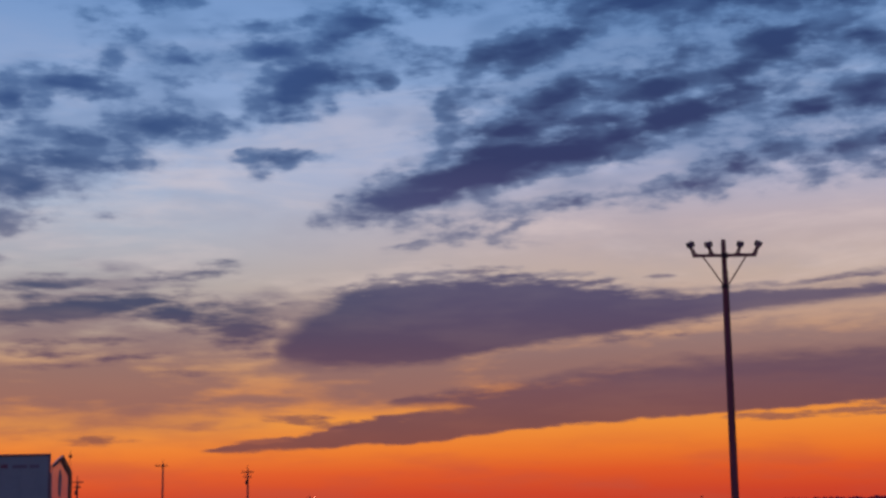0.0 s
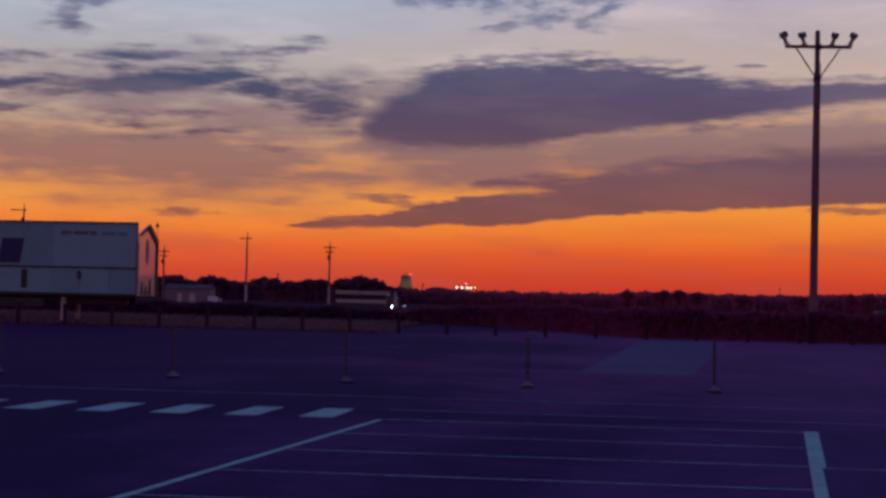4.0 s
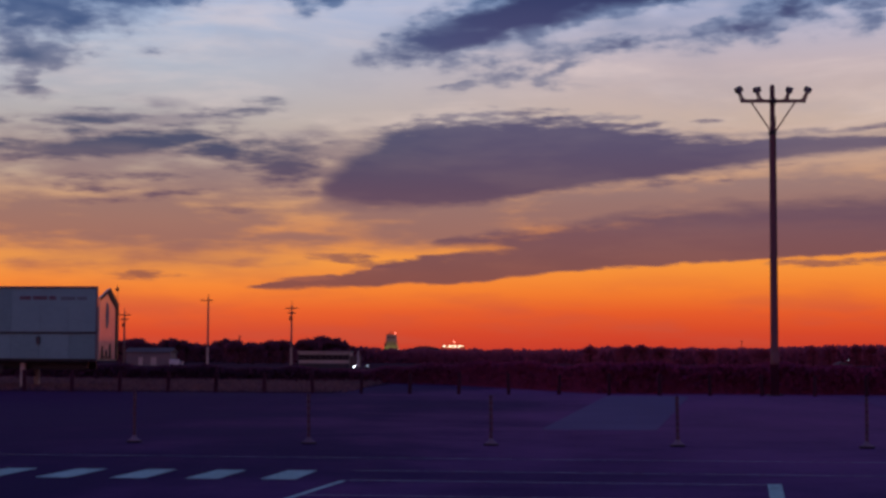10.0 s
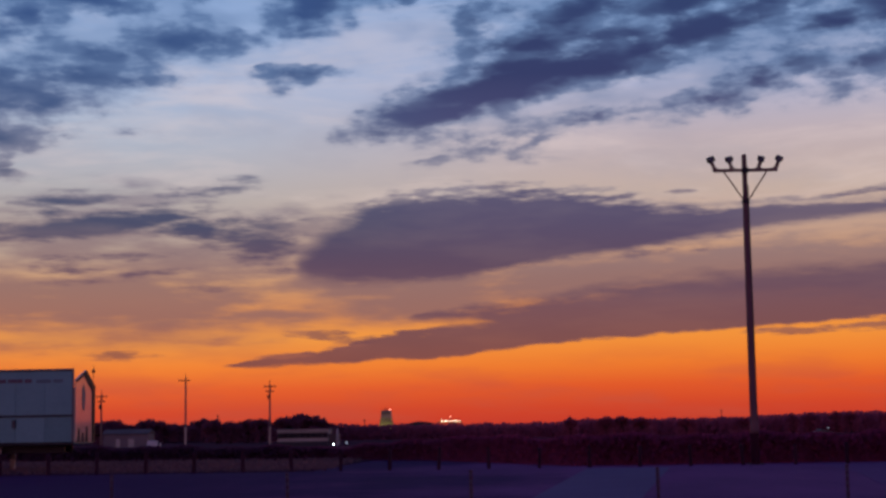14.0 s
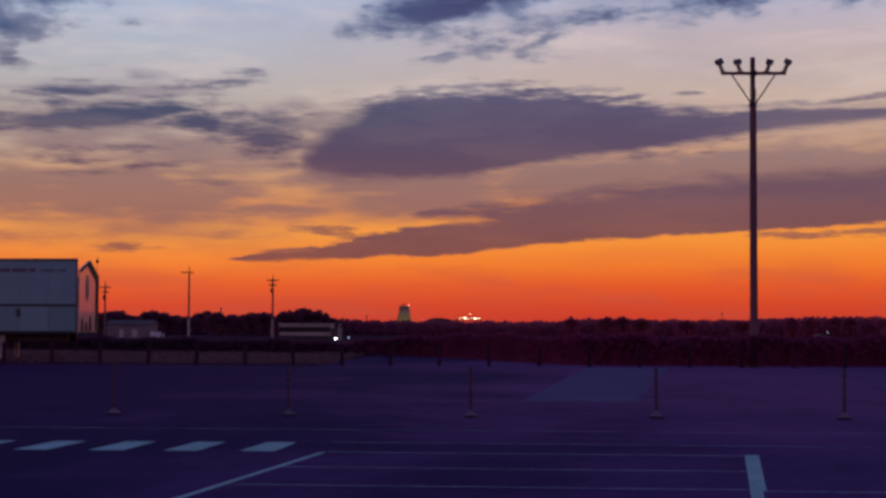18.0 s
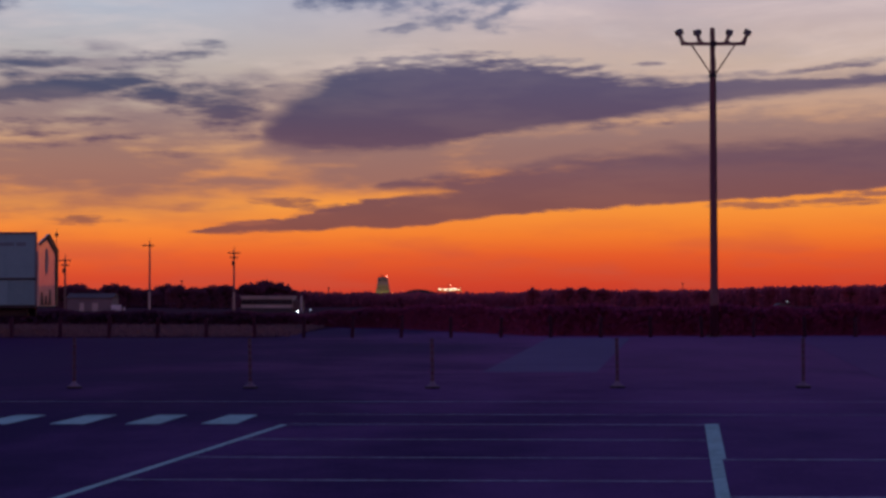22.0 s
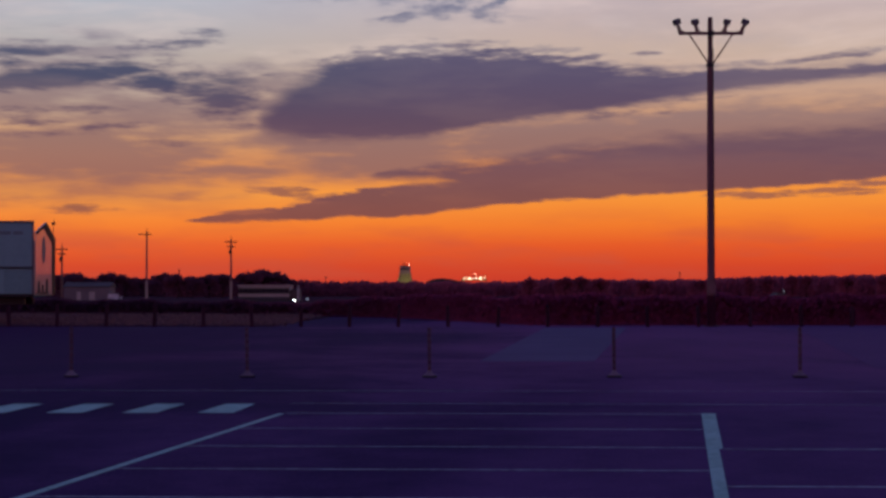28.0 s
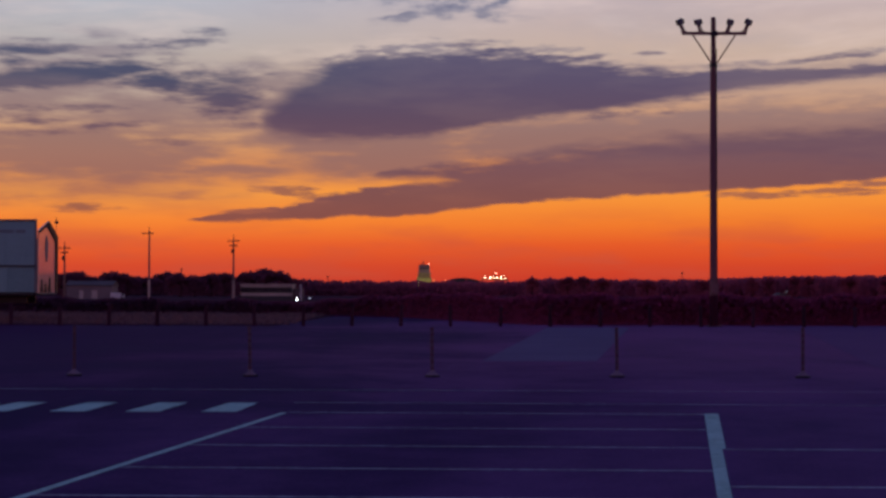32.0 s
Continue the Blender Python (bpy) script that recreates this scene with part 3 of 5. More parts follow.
WOOD = surface("tarred_wood", (0.034, 0.011, 0.021), (0.060, 0.021, 0.037), 0.9, coarse=3, fine=22, bump=0.5, spec=0.1)
TARRED = surface("tar_coating", (0.035, 0.008, 0.018), (0.06, 0.014, 0.03), 0.9, coarse=2, fine=14, bump=0.2, spec=0.02)
# white trailer: the side's cool shade and the nose's sunset reflection are put into colour
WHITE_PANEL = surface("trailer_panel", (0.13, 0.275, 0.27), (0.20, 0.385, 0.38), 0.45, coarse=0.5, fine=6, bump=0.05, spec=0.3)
GLOSS_WHITE = surface("sunset_warm_gloss_panel", (0.74, 0.53, 0.38), (0.86, 0.64, 0.47), 0.18, coarse=0.8, fine=5, bump=0.02, spec=0.6, coat=1.0)
RAIL = surface("trailer_rail", (0.10, 0.10, 0.11), (0.18, 0.18, 0.19), 0.5, 0.4, fine=12, bump=0.1)
BELT = surface("dull_belt_rail", (0.045, 0.05, 0.06), (0.07, 0.075, 0.085), 0.6, 0.2, fine=12, bump=0.1)
NAVY = surface("navy_vinyl", (0.016, 0.014, 0.075), (0.026, 0.022, 0.105), 0.5, fine=10, bump=0.0)
RED_VINYL = surface("red_vinyl", (0.11, 0.085, 0.10), (0.155, 0.105, 0.125), 0.5, fine=10, bump=0.0)
GREY_VINYL = surface("grey_vinyl", (0.10, 0.16, 0.17), (0.14, 0.21, 0.22), 0.5, fine=10, bump=0.0)
RUBBER = surface("tyre_rubber", (0.012, 0.012, 0.013), (0.03, 0.03, 0.03), 0.85, fine=20, bump=0.3)
RED_BAND = surface("red_band", (0.056, 0.020, 0.044), (0.084, 0.032, 0.060), 0.5, fine=16, bump=0.05)
GRIMY_WHITE = surface("grimy_white_band", (0.062, 0.040, 0.068), (0.100, 0.066, 0.096), 0.7, coarse=6, fine=30, bump=0.1)
POLE_BASE = surface("grimy_white_skirt", (0.12, 0.08, 0.115), (0.21, 0.15, 0.195), 0.7, coarse=6, fine=30, bump=0.1)
WHITE_BAND = surface("white_band", (0.45, 0.44, 0.43), (0.66, 0.65, 0.63), 0.5, fine=16, bump=0.05)
WALL = surface("white_wall", (0.36, 0.31, 0.26), (0.50, 0.44, 0.38), 0.85, coarse=0.2, fine=2, bump=0.05)
SHED_WALL = surface("grey_sheet_wall", (0.15, 0.125, 0.125), (0.23, 0.19, 0.19), 0.7, coarse=0.2, fine=2, bump=0.05)
ROOF = surface("grey_roof", (0.085, 0.062, 0.058), (0.13, 0.095, 0.088), 0.8, coarse=0.2, fine=2, bump=0.1)
WINDOW = surface("dark_glazing", (0.012, 0.012, 0.014), (0.03, 0.03, 0.033), 0.3, fine=2, bump=0.0, spec=0.15)
HULL = surface("dark_hull", (0.02, 0.018, 0.02), (0.05, 0.045, 0.05), 0.6, coarse=0.1, fine=1.2, bump=0.05)
SHIP_WALL = surface("ship_paint", (0.46, 0.42, 0.13), (0.58, 0.54, 0.19), 0.6, coarse=0.3, fine=2, bump=0.05)
WHEELHOUSE = surface("dull_brown_paint", (0.40, 0.32, 0.20), (0.52, 0.42, 0.27), 0.7, coarse=0.3, fine=2, bump=0.05)
TARP = surface("dark_tarpaulin", (0.025, 0.025, 0.028), (0.06, 0.055, 0.06), 0.8, coarse=0.3, fine=3, bump=0.3)
WATER = surface("dark_water", (0.01, 0.012, 0.016), (0.016, 0.018, 0.024), 0.12, coarse=0.05, fine=0.6, bump=0.4, spec=0.5)
LIGHT_WHITE = glow("white_floodlight", (1.0, 0.94, 0.66), 8.0)
LIGHT_WARM = glow("orange_lamp", (1.0, 0.48, 0.24), 4.0)
LIGHT_RED = glow("red_masthead", (1.0, 0.30, 0.20), 5.0)
LIGHT_COOL = glow("cool_lamp", (0.8, 0.95, 1.0), 13.0)
LIGHT_DIM = glow("dim_window", (0.75, 0.85, 1.0), 0.5)
LIGHT_GREEN = glow("sodium_floodlight", (0.92, 0.88, 0.30), 10.0)


# ---------------------------------------------------------------- mesh helpers
def box(bm, at, size, bevel=0.0, turn=None):
    m = Matrix.Translation(at) @ (turn.to_4x4() if turn else Matrix.Identity(4)) @ Matrix.Diagonal((*size, 1))
    made = bmesh.ops.create_cube(bm, size=1.0, matrix=m)
    if bevel:
        edges = list({e for v in made["verts"] for e in v.link_edges})
        bmesh.ops.bevel(bm, geom=edges, offset=bevel, segments=2, affect="EDGES", profile=0.6)
    return bm


def tube(bm, a, b, ra, rb=None, sides=12, caps=True):
    a, b = Vector(a), Vector(b)
    d = b - a
    turn = d.to_track_quat("Z", "Y").to_matrix().to_4x4()
    bmesh.ops.create_cone(bm, cap_ends=caps, segments=sides, radius1=ra, radius2=ra if rb is None else rb, depth=d.length,
                          matrix=Matrix.Translation((a + b) / 2) @ turn)
    return bm


def lathe(bm, profile, sides=20):
    """A turned body round z from rows of radius, height."""
    rings = [[bm.verts.new((r * math.cos(2 * math.pi * k / sides), r * math.sin(2 * math.pi * k / sides), z)) for k in range(sides)]
             for r, z in profile]
    for lo, hi in zip(rings, rings[1:]):
        for k in range(sides):
            bm.faces.new((lo[k], lo[(k + 1) % sides], hi[(k + 1) % sides], hi[k]))
    bm.faces.new(rings[0][::-1])
    bm.faces.new(rings[-1])
    return bm


def prism(bm, outline, lo, hi, along="z"):
    """A solid from a flat outline, drawn out along one axis."""
    def spot(p, d):
        return (p[0], p[1], d) if along == "z" else (d, p[0], p[1]) if along == "x" else (p[0], d, p[1])
    a, b = [bm.verts.new(spot(p, lo)) for p in outline], [bm.verts.new(spot(p, hi)) for p in outline]
    bm.faces.new(a), bm.faces.new(b[::-1])
    for k in range(len(a)):
        j = (k + 1) % len(a)
        bm.faces.new((a[k], a[j], b[j], b[k]))
    bmesh.ops.recalc_face_normals(bm, faces=bm.faces[:])
    return bm


def mesh_of(bm, name, material, smooth=False):
    me = bpy.data.meshes.new(name)
    bm.to_mesh(me)
    bm.free()
    me.materials.append(material)
    if smooth:
        me.polygons.foreach_set("use_smooth", [True] * len(me.polygons))
    return me


def part(name, bm, material, parent, label="", smooth=False):
    ob = new(name, mesh_of(bm, name, material, smooth))
    ob.parent = parent
    if label:
        tagged(ob, label)
    return ob


def thing(name, m, label, category, group="", kind=""):
    ob = new(name)
    ob.matrix_basis = m
    return tagged(ob, label, category, group, kind)


def solo(name, bm, material, m, label, category, group="", kind="", smooth=False):
    ob = new(name, mesh_of(bm, name, material, smooth))
    ob.matrix_basis = m
    return tagged(ob, label, category, group, kind)


def ridge(xs, ys, lows, tops):
    """Corners and faces of a bumpy closed bank that follows a line: the dense inside of a hedge or wood."""
    verts, faces = [], []
    for x, y, a, b in zip(xs, ys, lows, tops):
        verts += [(x, y - 0.1, a), (x, y, a + (b - a) * 0.55), (x, y + 0.35, b), (x, y + 1.2, b), (x, y + 1.4, a)]
    for k in range(len(xs) - 1):
        for j in range(4):
            p = 5 * k + j
            faces.append((p, p + 5, p + 6, p + 1))
    return verts, faces


def leafy(name, centres, size, material, seed, flat=0.5, inside=((), ())):
    """A mesh of many small tilted leaf clumps about the given centres."""
    rng = np.random.default_rng(seed)
    c = np.asarray(centres, float)
    k = len(c)
    a, b = rng.normal(size=(k, 3)), rng.normal(size=(k, 3))
    a /= np.linalg.norm(a, axis=1, keepdims=True)
    b -= (a * b).sum(1, keepdims=True) * a
    b /= np.linalg.norm(b, axis=1, keepdims=True)
    s = size * rng.uniform(0.5, 1.3, (k, 1))
    corners = np.stack([c - a * s, c - b * s * flat, c + a * s, c + b * s * flat], 1).reshape(-1, 3)
    me = bpy.data.meshes.new(name)
    more = [tuple(4 * k + i for i in f) for f in inside[1]]
    me.from_pydata(corners.tolist() + list(inside[0]), [], np.arange(4 * k).reshape(-1, 4).tolist() + more)
    me.materials.append(material)
    return me


def spot(u, el, d):
    """A place at depth d, u degrees to the right and el degrees over the level of the eye."""
    return Vector((d * math.tan(radians(u)), d, EYE + d / math.cos(radians(u)) * math.tan(radians(el))))


LOW = -2.5            # level of the land beyond the bank


# ---------------------------------------------------------------- ground, lot, markings
def hedge_line(x):
    return float(np.interp(x, (-60, -23, -7, -2.5, 3.5, 60), (104, 83, 80, 75.5, 61.2, 61.2)))


def land():
    bm = bmesh.new()
    xs = (-4000, -400, -60, -30, 0, 30, 60, 400, 4000)
    ys = ((-4000, -0.05), (-200, -0.05), (0, -0.05), (60, -0.05), (122, -0.05), (150, LOW), (300, LOW), (640, LOW), (4200, LOW))
    grid = [[bm.verts.new((x, y, z)) for x in xs] for y, z in ys]
    for a, b in zip(grid, grid[1:]):
        for k in range(len(xs) - 1):
            bm.faces.new((a[k], a[k + 1], b[k + 1], b[k]))
    solo("ground", bm, FIELD, Matrix(), "dark rough field falling away beyond the parking lot", "ground", kind="structure")
    bm = bmesh.new()
    bmesh.ops.create_grid(bm, x_segments=8, y_segments=4, size=1, matrix=pose(0, 2400, LOW + 0.05) @ Matrix.Diagonal((3900, 1790, 1, 1)))
    solo("water", bm, WATER, Matrix(), "calm dark water beyond the far trees", "water", kind="structure")
    bm = bmesh.new()
    rim = [(-60, -40), (60, -40), (60, 60.9)] + [(x, hedge_line(x) - 0.3) for x in (20, 3.5, 0, -2.5, -5.5)] + [(-6.5, 58.9), (-60, 58.9)]
    prism(bm, rim, -0.2, 0.0)
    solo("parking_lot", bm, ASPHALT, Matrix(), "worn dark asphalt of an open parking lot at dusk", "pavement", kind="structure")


def mark(name, corners, label, group, z=0.004):
    bm = bmesh.new()
    prism(bm, corners, z - 0.003, z)
    return solo(name, bm, THIN_PAINT if name in ("stall_line", "faint_line") else PAINT, Matrix(), label, "road marking", group, "structure")


def band(a, b, width):
    a, b = Vector(a), Vector(b)
    side = Vector((b - a).normalized().yx) * width / 2
    side.x = -side.x
    return [tuple(a - side), tuple(b - side), tuple(b + side), tuple(a + side)]


SKEW = 0.152          # how far the stalls lean to the right per metre of depth


def markings():
    left = lambda y: -1.99 + (y - 18.6) * SKEW
    right = lambda y: 3.20 + (y - 18.76) * SKEW
    mark("stall_edge_line", band((left(3.0), 3.0), (left(18.8), 18.8), 0.075), "white painted line along the ends of the stalls", "stall lines")
    # the thick line steps half its width where two bays meet
    mark("divider_line", [(right(14.75) - 0.09, 14.75), (right(14.75) + 0.065, 14.75), (right(18.8) + 0.09, 18.8), (right(18.8) - 0.08, 18.8)],
         "broad white painted line between two bays", "divider lines")
    mark("divider_line", [(right(3.0) - 0.11, 3.0), (right(3.0) - 0.03, 3.0), (right(14.745) + 0.03, 14.745), (right(14.745) - 0.09, 14.745)],
         "broad white painted line between two bays", "divider lines")
    for y in (4.2, 6.0, 7.75, 9.5, 11.3, 13.06, 14.9, 16.77, 18.76):
        mark("stall_line", band((left(y) + 0.06, y + 0.12), (right(y) - 0.10, y - 0.06), 0.04), "thin worn white stall line on asphalt", "stall lines")
    for y in (3.7, 6.5, 9.2, 11.98, 14.72):
        mark("stall_line", band((right(y) + (0.07 if y > 14 else 0.02), y), (right(y) + 5.2, y - 0.12), 0.045), "thin worn white stall line on asphalt", "stall lines")
    for y in (20.3, 22.9):
        mark("faint_line", band((-2.0 if y < 21 else -9, y + 0.15), (9, y - 0.25), 0.03), "faint rubbed white line across the lot", "faint lines")
    for k in range(9):
        x = -2.99 - 0.925 * k
        lean = 1.42 * 0.10
        mark("crossing_block", [(x, 18.93), (x + 0.43 - 0.02 * (k % 2), 18.93), (x + 0.52, 20.35), (x + lean, 20.35)],
             "short white painted block of a dashed crossing", "dashed crossing blocks")


def slabs():
    bm = bmesh.new()
    prism(bm, [(0.74, 31.7), (3.08, 31.7), (6.75, 57.0), (3.75, 57.0)], -0.05, 0.006)
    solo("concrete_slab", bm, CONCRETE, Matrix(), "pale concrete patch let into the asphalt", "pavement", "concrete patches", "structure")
    bm = bmesh.new()
    prism(bm, [(8.1, 29.0), (30, 29.0), (30, 60), (12.6, 60), (11.65, 49.5)], -0.05, 0.005)
    solo("concrete_slab", bm, surface("grey_apron", (0.115, 0.048, 0.125), (0.16, 0.069, 0.165), 0.9, coarse=0.2, fine=12, bump=0.3, spec=0.015),
         Matrix(), "slightly paler strip of newer paving", "pavement", "concrete patches", "structure")


land(), markings(), slabs()


# ---------------------------------------------------------------- grass, hedge
def verge():
    bm = bmesh.new()
    prism(bm, [(-60, 59.0), (-6.6, 59.0), (-5.6, 78.0), (-7, 79.7), (-23, 82.6), (-60, 103.4)], -0.1, 0.02)
    solo("grass_verge", bm, FIELD, Matrix(), "strip of rough dry grass behind the posts", "grass", kind="structure")
    rng = np.random.default_rng(4)
    k = 16000
    x = rng.uniform(-40, -6.0, k)
    y = 59.1 + (np.interp(x, (-60, -23, -7, -2.5), (103, 82, 79, 75)) - 59.1) * rng.random(k)
    z = rng.uniform(0.03, 0.12, k)
    me = leafy("dry_grass_tufts", np.stack([x, y, z], 1), 0.13, DRY_GRASS, 5, 0.3)
    tagged(new("dry_grass_tufts", me), "short dry brown grass on the verge", "grass", kind="stuff")
    k = 150000
    x = rng.uniform(-52, 30, k)
    line = np.interp(x, (-60, -23, -7, -2.5, 3.5, 60), (104, 83, 80, 75.5, 61.2, 61.2))
    top = np.interp(x, (-30, -23, -9, -7, -5.2, -3, 0, 4, 12, 30), (0.74, 0.76, 0.64, 0.58, 0.72, 1.0, 1.06, 1.10, 1.08, 1.08)) + 0.12 * np.sin(x * 1.9) * np.sin(x * 0.73)
    h = rng.random(k) ** 0.7
    y = line + rng.normal(0.1, 0.3, k)
    cx = np.arange(-52, 30, 0.35)
    cy = np.interp(cx, (-60, -23, -7, -2.5, 3.5, 60), (104, 83, 80, 75.5, 61.2, 61.2)) - 0.16 + rng.uniform(-0.1, 0.1, len(cx))
    ct = np.interp(cx, (-30, -23, -9, -7, -5.2, -3, 0, 4, 12, 30), (0.74, 0.76, 0.64, 0.58, 0.72, 1.0, 1.06, 1.10, 1.08, 1.08)) * rng.uniform(0.86, 1.0, len(cx))
    core = ridge(cx, cy, 0 * cx - 0.02, ct)
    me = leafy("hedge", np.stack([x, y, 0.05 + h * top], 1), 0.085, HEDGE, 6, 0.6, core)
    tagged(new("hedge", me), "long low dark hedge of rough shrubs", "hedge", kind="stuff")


verge()


def field_scrub():
    """Low brush on the falling ground between the hedge and the woods."""
    rng = np.random.default_rng(31)
    k = 42000
    u = rng.uniform(-24, 24, k)
    d = rng.uniform(135, 345, k)
    x = d * np.tan(np.radians(u))
    floor = np.where(d < 150, -0.05 + (LOW + 0.05) * (d - 122) / 28, LOW)
    z = floor + rng.random(k) ** 1.6 * (0.12 + 0.22 * np.sin(x * 0.05) ** 2)
    tagged(new("field_scrub", leafy("field_scrub", np.stack([x, d, z], 1), 0.40, LEAVES, 32, 0.5)), "low dark brush over the far fields", "scrub", kind="stuff")


field_scrub()


# ---------------------------------------------------------------- posts, striped poles
def posts():
    base = thing("fence_post", pose(0, 0, 0), "short dark tarred wooden post at the lot's edge", "post", "posts along the lot's edge")
    bm = bmesh.new()
    box(bm, (0, 0, 0.36), (0.13, 0.13, 0.80), 0.015)
    part("shaft", bm, WOOD, base)
    bm = bmesh.new()
    bmesh.ops.create_cone(bm, cap_ends=True, segments=4, radius1=0.098, radius2=0.02, depth=0.06, matrix=pose(0, 0, 0.79, 0, 0, 45))
    part("cap", bm, WOOD, base)
    rng = random.Random(3)
    for k in range(-8, 20):
        x = float(np.interp(k, (-8, 0, 8, 13, 15, 19), (-31.1, -16.40, -1.69, 7.72, 11.60, 19.3)))
        m = pose(x, 58.5 + rng.uniform(-0.05, 0.05), rng.uniform(-0.05, 0.03), rng.uniform(-2, 2), rng.uniform(-3, 3), rng.uniform(-8, 8))
        if k == -8:
            base.matrix_basis = m
        else:
            copy_thing(base, m)


def striped_poles():
    base = thing("striped_pole", pose(0, 0, 0), "red and white striped delineator pole on a round base", "pole", "striped poles across the lot")
    bm = lathe(bmesh.new(), [(0.125, 0.0), (0.13, 0.012), (0.125, 0.03), (0.09, 0.034)])
    part("base", bm, RUBBER, base, "black rubber weighted base", True)
    bm = lathe(bmesh.new(), [(0.112, 0.031), (0.108, 0.042), (0.066, 0.062), (0.042, 0.085), (0.036, 0.118)])
    part("skirt", bm, POLE_BASE, base, "grimy white moulded skirt", True)
    n = 12
    for k in range(n):
        z0, z1 = 0.12 + 0.0567 * k, 0.12 + 0.0567 * (k + 1)
        bm = lathe(bmesh.new(), [(0.029, z0), (0.029, z1 - 0.001)], 14)
        part("white_band" if k % 2 else "red_band", bm, GRIMY_WHITE if k % 2 else RED_BAND, base)
    bm = lathe(bmesh.new(), [(0.030, 0.80), (0.032, 0.81), (0.030, 0.835), (0.016, 0.85)], 14)
    part("cap", bm, RED_BAND, base)
    rng = random.Random(8)
    for k, x in enumerate((-12.5, -9.35, -6.31, -3.31, -0.23, 2.90, 6.03, 9.15)):
        m = pose(x, 26.3 + rng.uniform(-0.1, 0.1), 0, rng.uniform(-1, 1), rng.uniform(-1.5, 1.5), rng.uniform(0, 90))
        if k == 0:
            base.matrix_basis = m
        else:
            copy_thing(base, m)


posts(), striped_poles()


# ---------------------------------------------------------------- floodlight mast
def floodlight_mast():
    mast = thing("floodlight_pole", pose(10.21, 59.0, 0), "tall dark steel pole with four floodlights on a crossarm", "light pole")
    bm = lathe(bmesh.new(), [(0.158, 0.02), (0.155, 1.6), (0.149, 1.62), (0.138, 6.0), (0.126, 9.0), (0.120, 9.95)], 20)
    part("shaft", bm, STEEL, mast, smooth=False)
    bm = lathe(bmesh.new(), [(0.166, 0.03), (0.165, 1.15), (0.160, 1.17)], 20)
    part("base_sleeve", bm, TARRED, mast, "dark tarred sleeve round the foot")
    bm = lathe(bmesh.new(), [(0.098, 9.951), (0.095, 11.75), (0.075, 11.81)], 16)
    part("upper_shaft", bm, STEEL, mast)
    bm = lathe(bmesh.new(), [(0.140, 9.9), (0.145, 9.93), (0.145, 10.03), (0.140, 10.06)], 20)
    part("collar", bm, DARK_STEEL, mast)
    bm = box(bmesh.new(), (0, 0, 0.01), (0.55, 0.55, 0.03), 0.006)
    plate = part("base_plate", bm, DARK_STEEL, mast)
    for sx in (-1, 1):
        for sy in (-1, 1):
            part("bolt", lathe(bmesh.new(), [(0.022, 0.026), (0.022, 0.07)], 6), RAIL, plate).location = (0.22 * sx, 0.22 * sy, 0)
    bm = box(bmesh.new(), (0, -0.16, 11.17), (2.46, 0.10, 0.12), 0.012)
    part("crossarm", bm, STEEL, mast)
    for s in (-1, 1):
        bm = tube(bmesh.new(), (0.82 * s, -0.16, 11.12), (0.09 * s, -0.14, 10.02), 0.028, sides=8)
        part("brace", bm, STEEL, mast)
    # clamp of the arm
    bm = box(bmesh.new(), (0, -0.13, 11.17), (0.24, 0.20, 0.20), 0.02)
    part("arm_clamp", bm, DARK_STEEL, mast)
    for x, lean, out in ((-1.16, -0.13, -28), (-0.50, -0.10, -14), (0.50, 0.10, 14), (1.16, 0.13, 28)):
        lamp = new("floodlight")
        lamp.parent = mast
        lamp.location = (x, -0.16, 11.235)
        tagged(lamp, "unlit black floodlight on a bracket")
        bm = bmesh.new()
        tube(bm, (-0.045, 0, 0), (lean - 0.035, -0.03, 0.28), 0.036, sides=8)
        tube(bm, (0.045, 0, 0), (lean + 0.035, -0.03, 0.28), 0.036, sides=8)
        box(bm, (0, 0, 0.012), (0.24, 0.10, 0.02))
        part("bracket", bm, STEEL, lamp)
        bm = bmesh.new()
        turn = Euler((radians(18), radians(out), radians(-out * 0.6))).to_matrix()
        box(bm, (lean * 1.1, -0.05, 0.36), (0.27, 0.22, 0.20), 0.035, turn)
        part("housing", bm, DARK_STEEL, lamp)
        bm = bmesh.new()
        c = Vector((lean * 1.1, -0.05, 0.36)) + turn @ Vector((0.03 * (1 if x > 0 else -1), -0.115, 0))
        box(bm, c, (0.21, 0.02, 0.17), 0.006, turn)
        part("lens", bm, GLASS_LENS, lamp)
    bm = tube(bmesh.new(), (0.12, -0.10, 1.0), (0.10, -0.10, 10.6), 0.014, sides=6)
    part("cable_conduit", bm, DARK_STEEL, mast)
    bm = box(bmesh.new(), (0, -0.24, 1.45), (0.26, 0.12, 0.42), 0.02)
    part("switch_box", bm, STEEL, mast)


floodlight_mast()


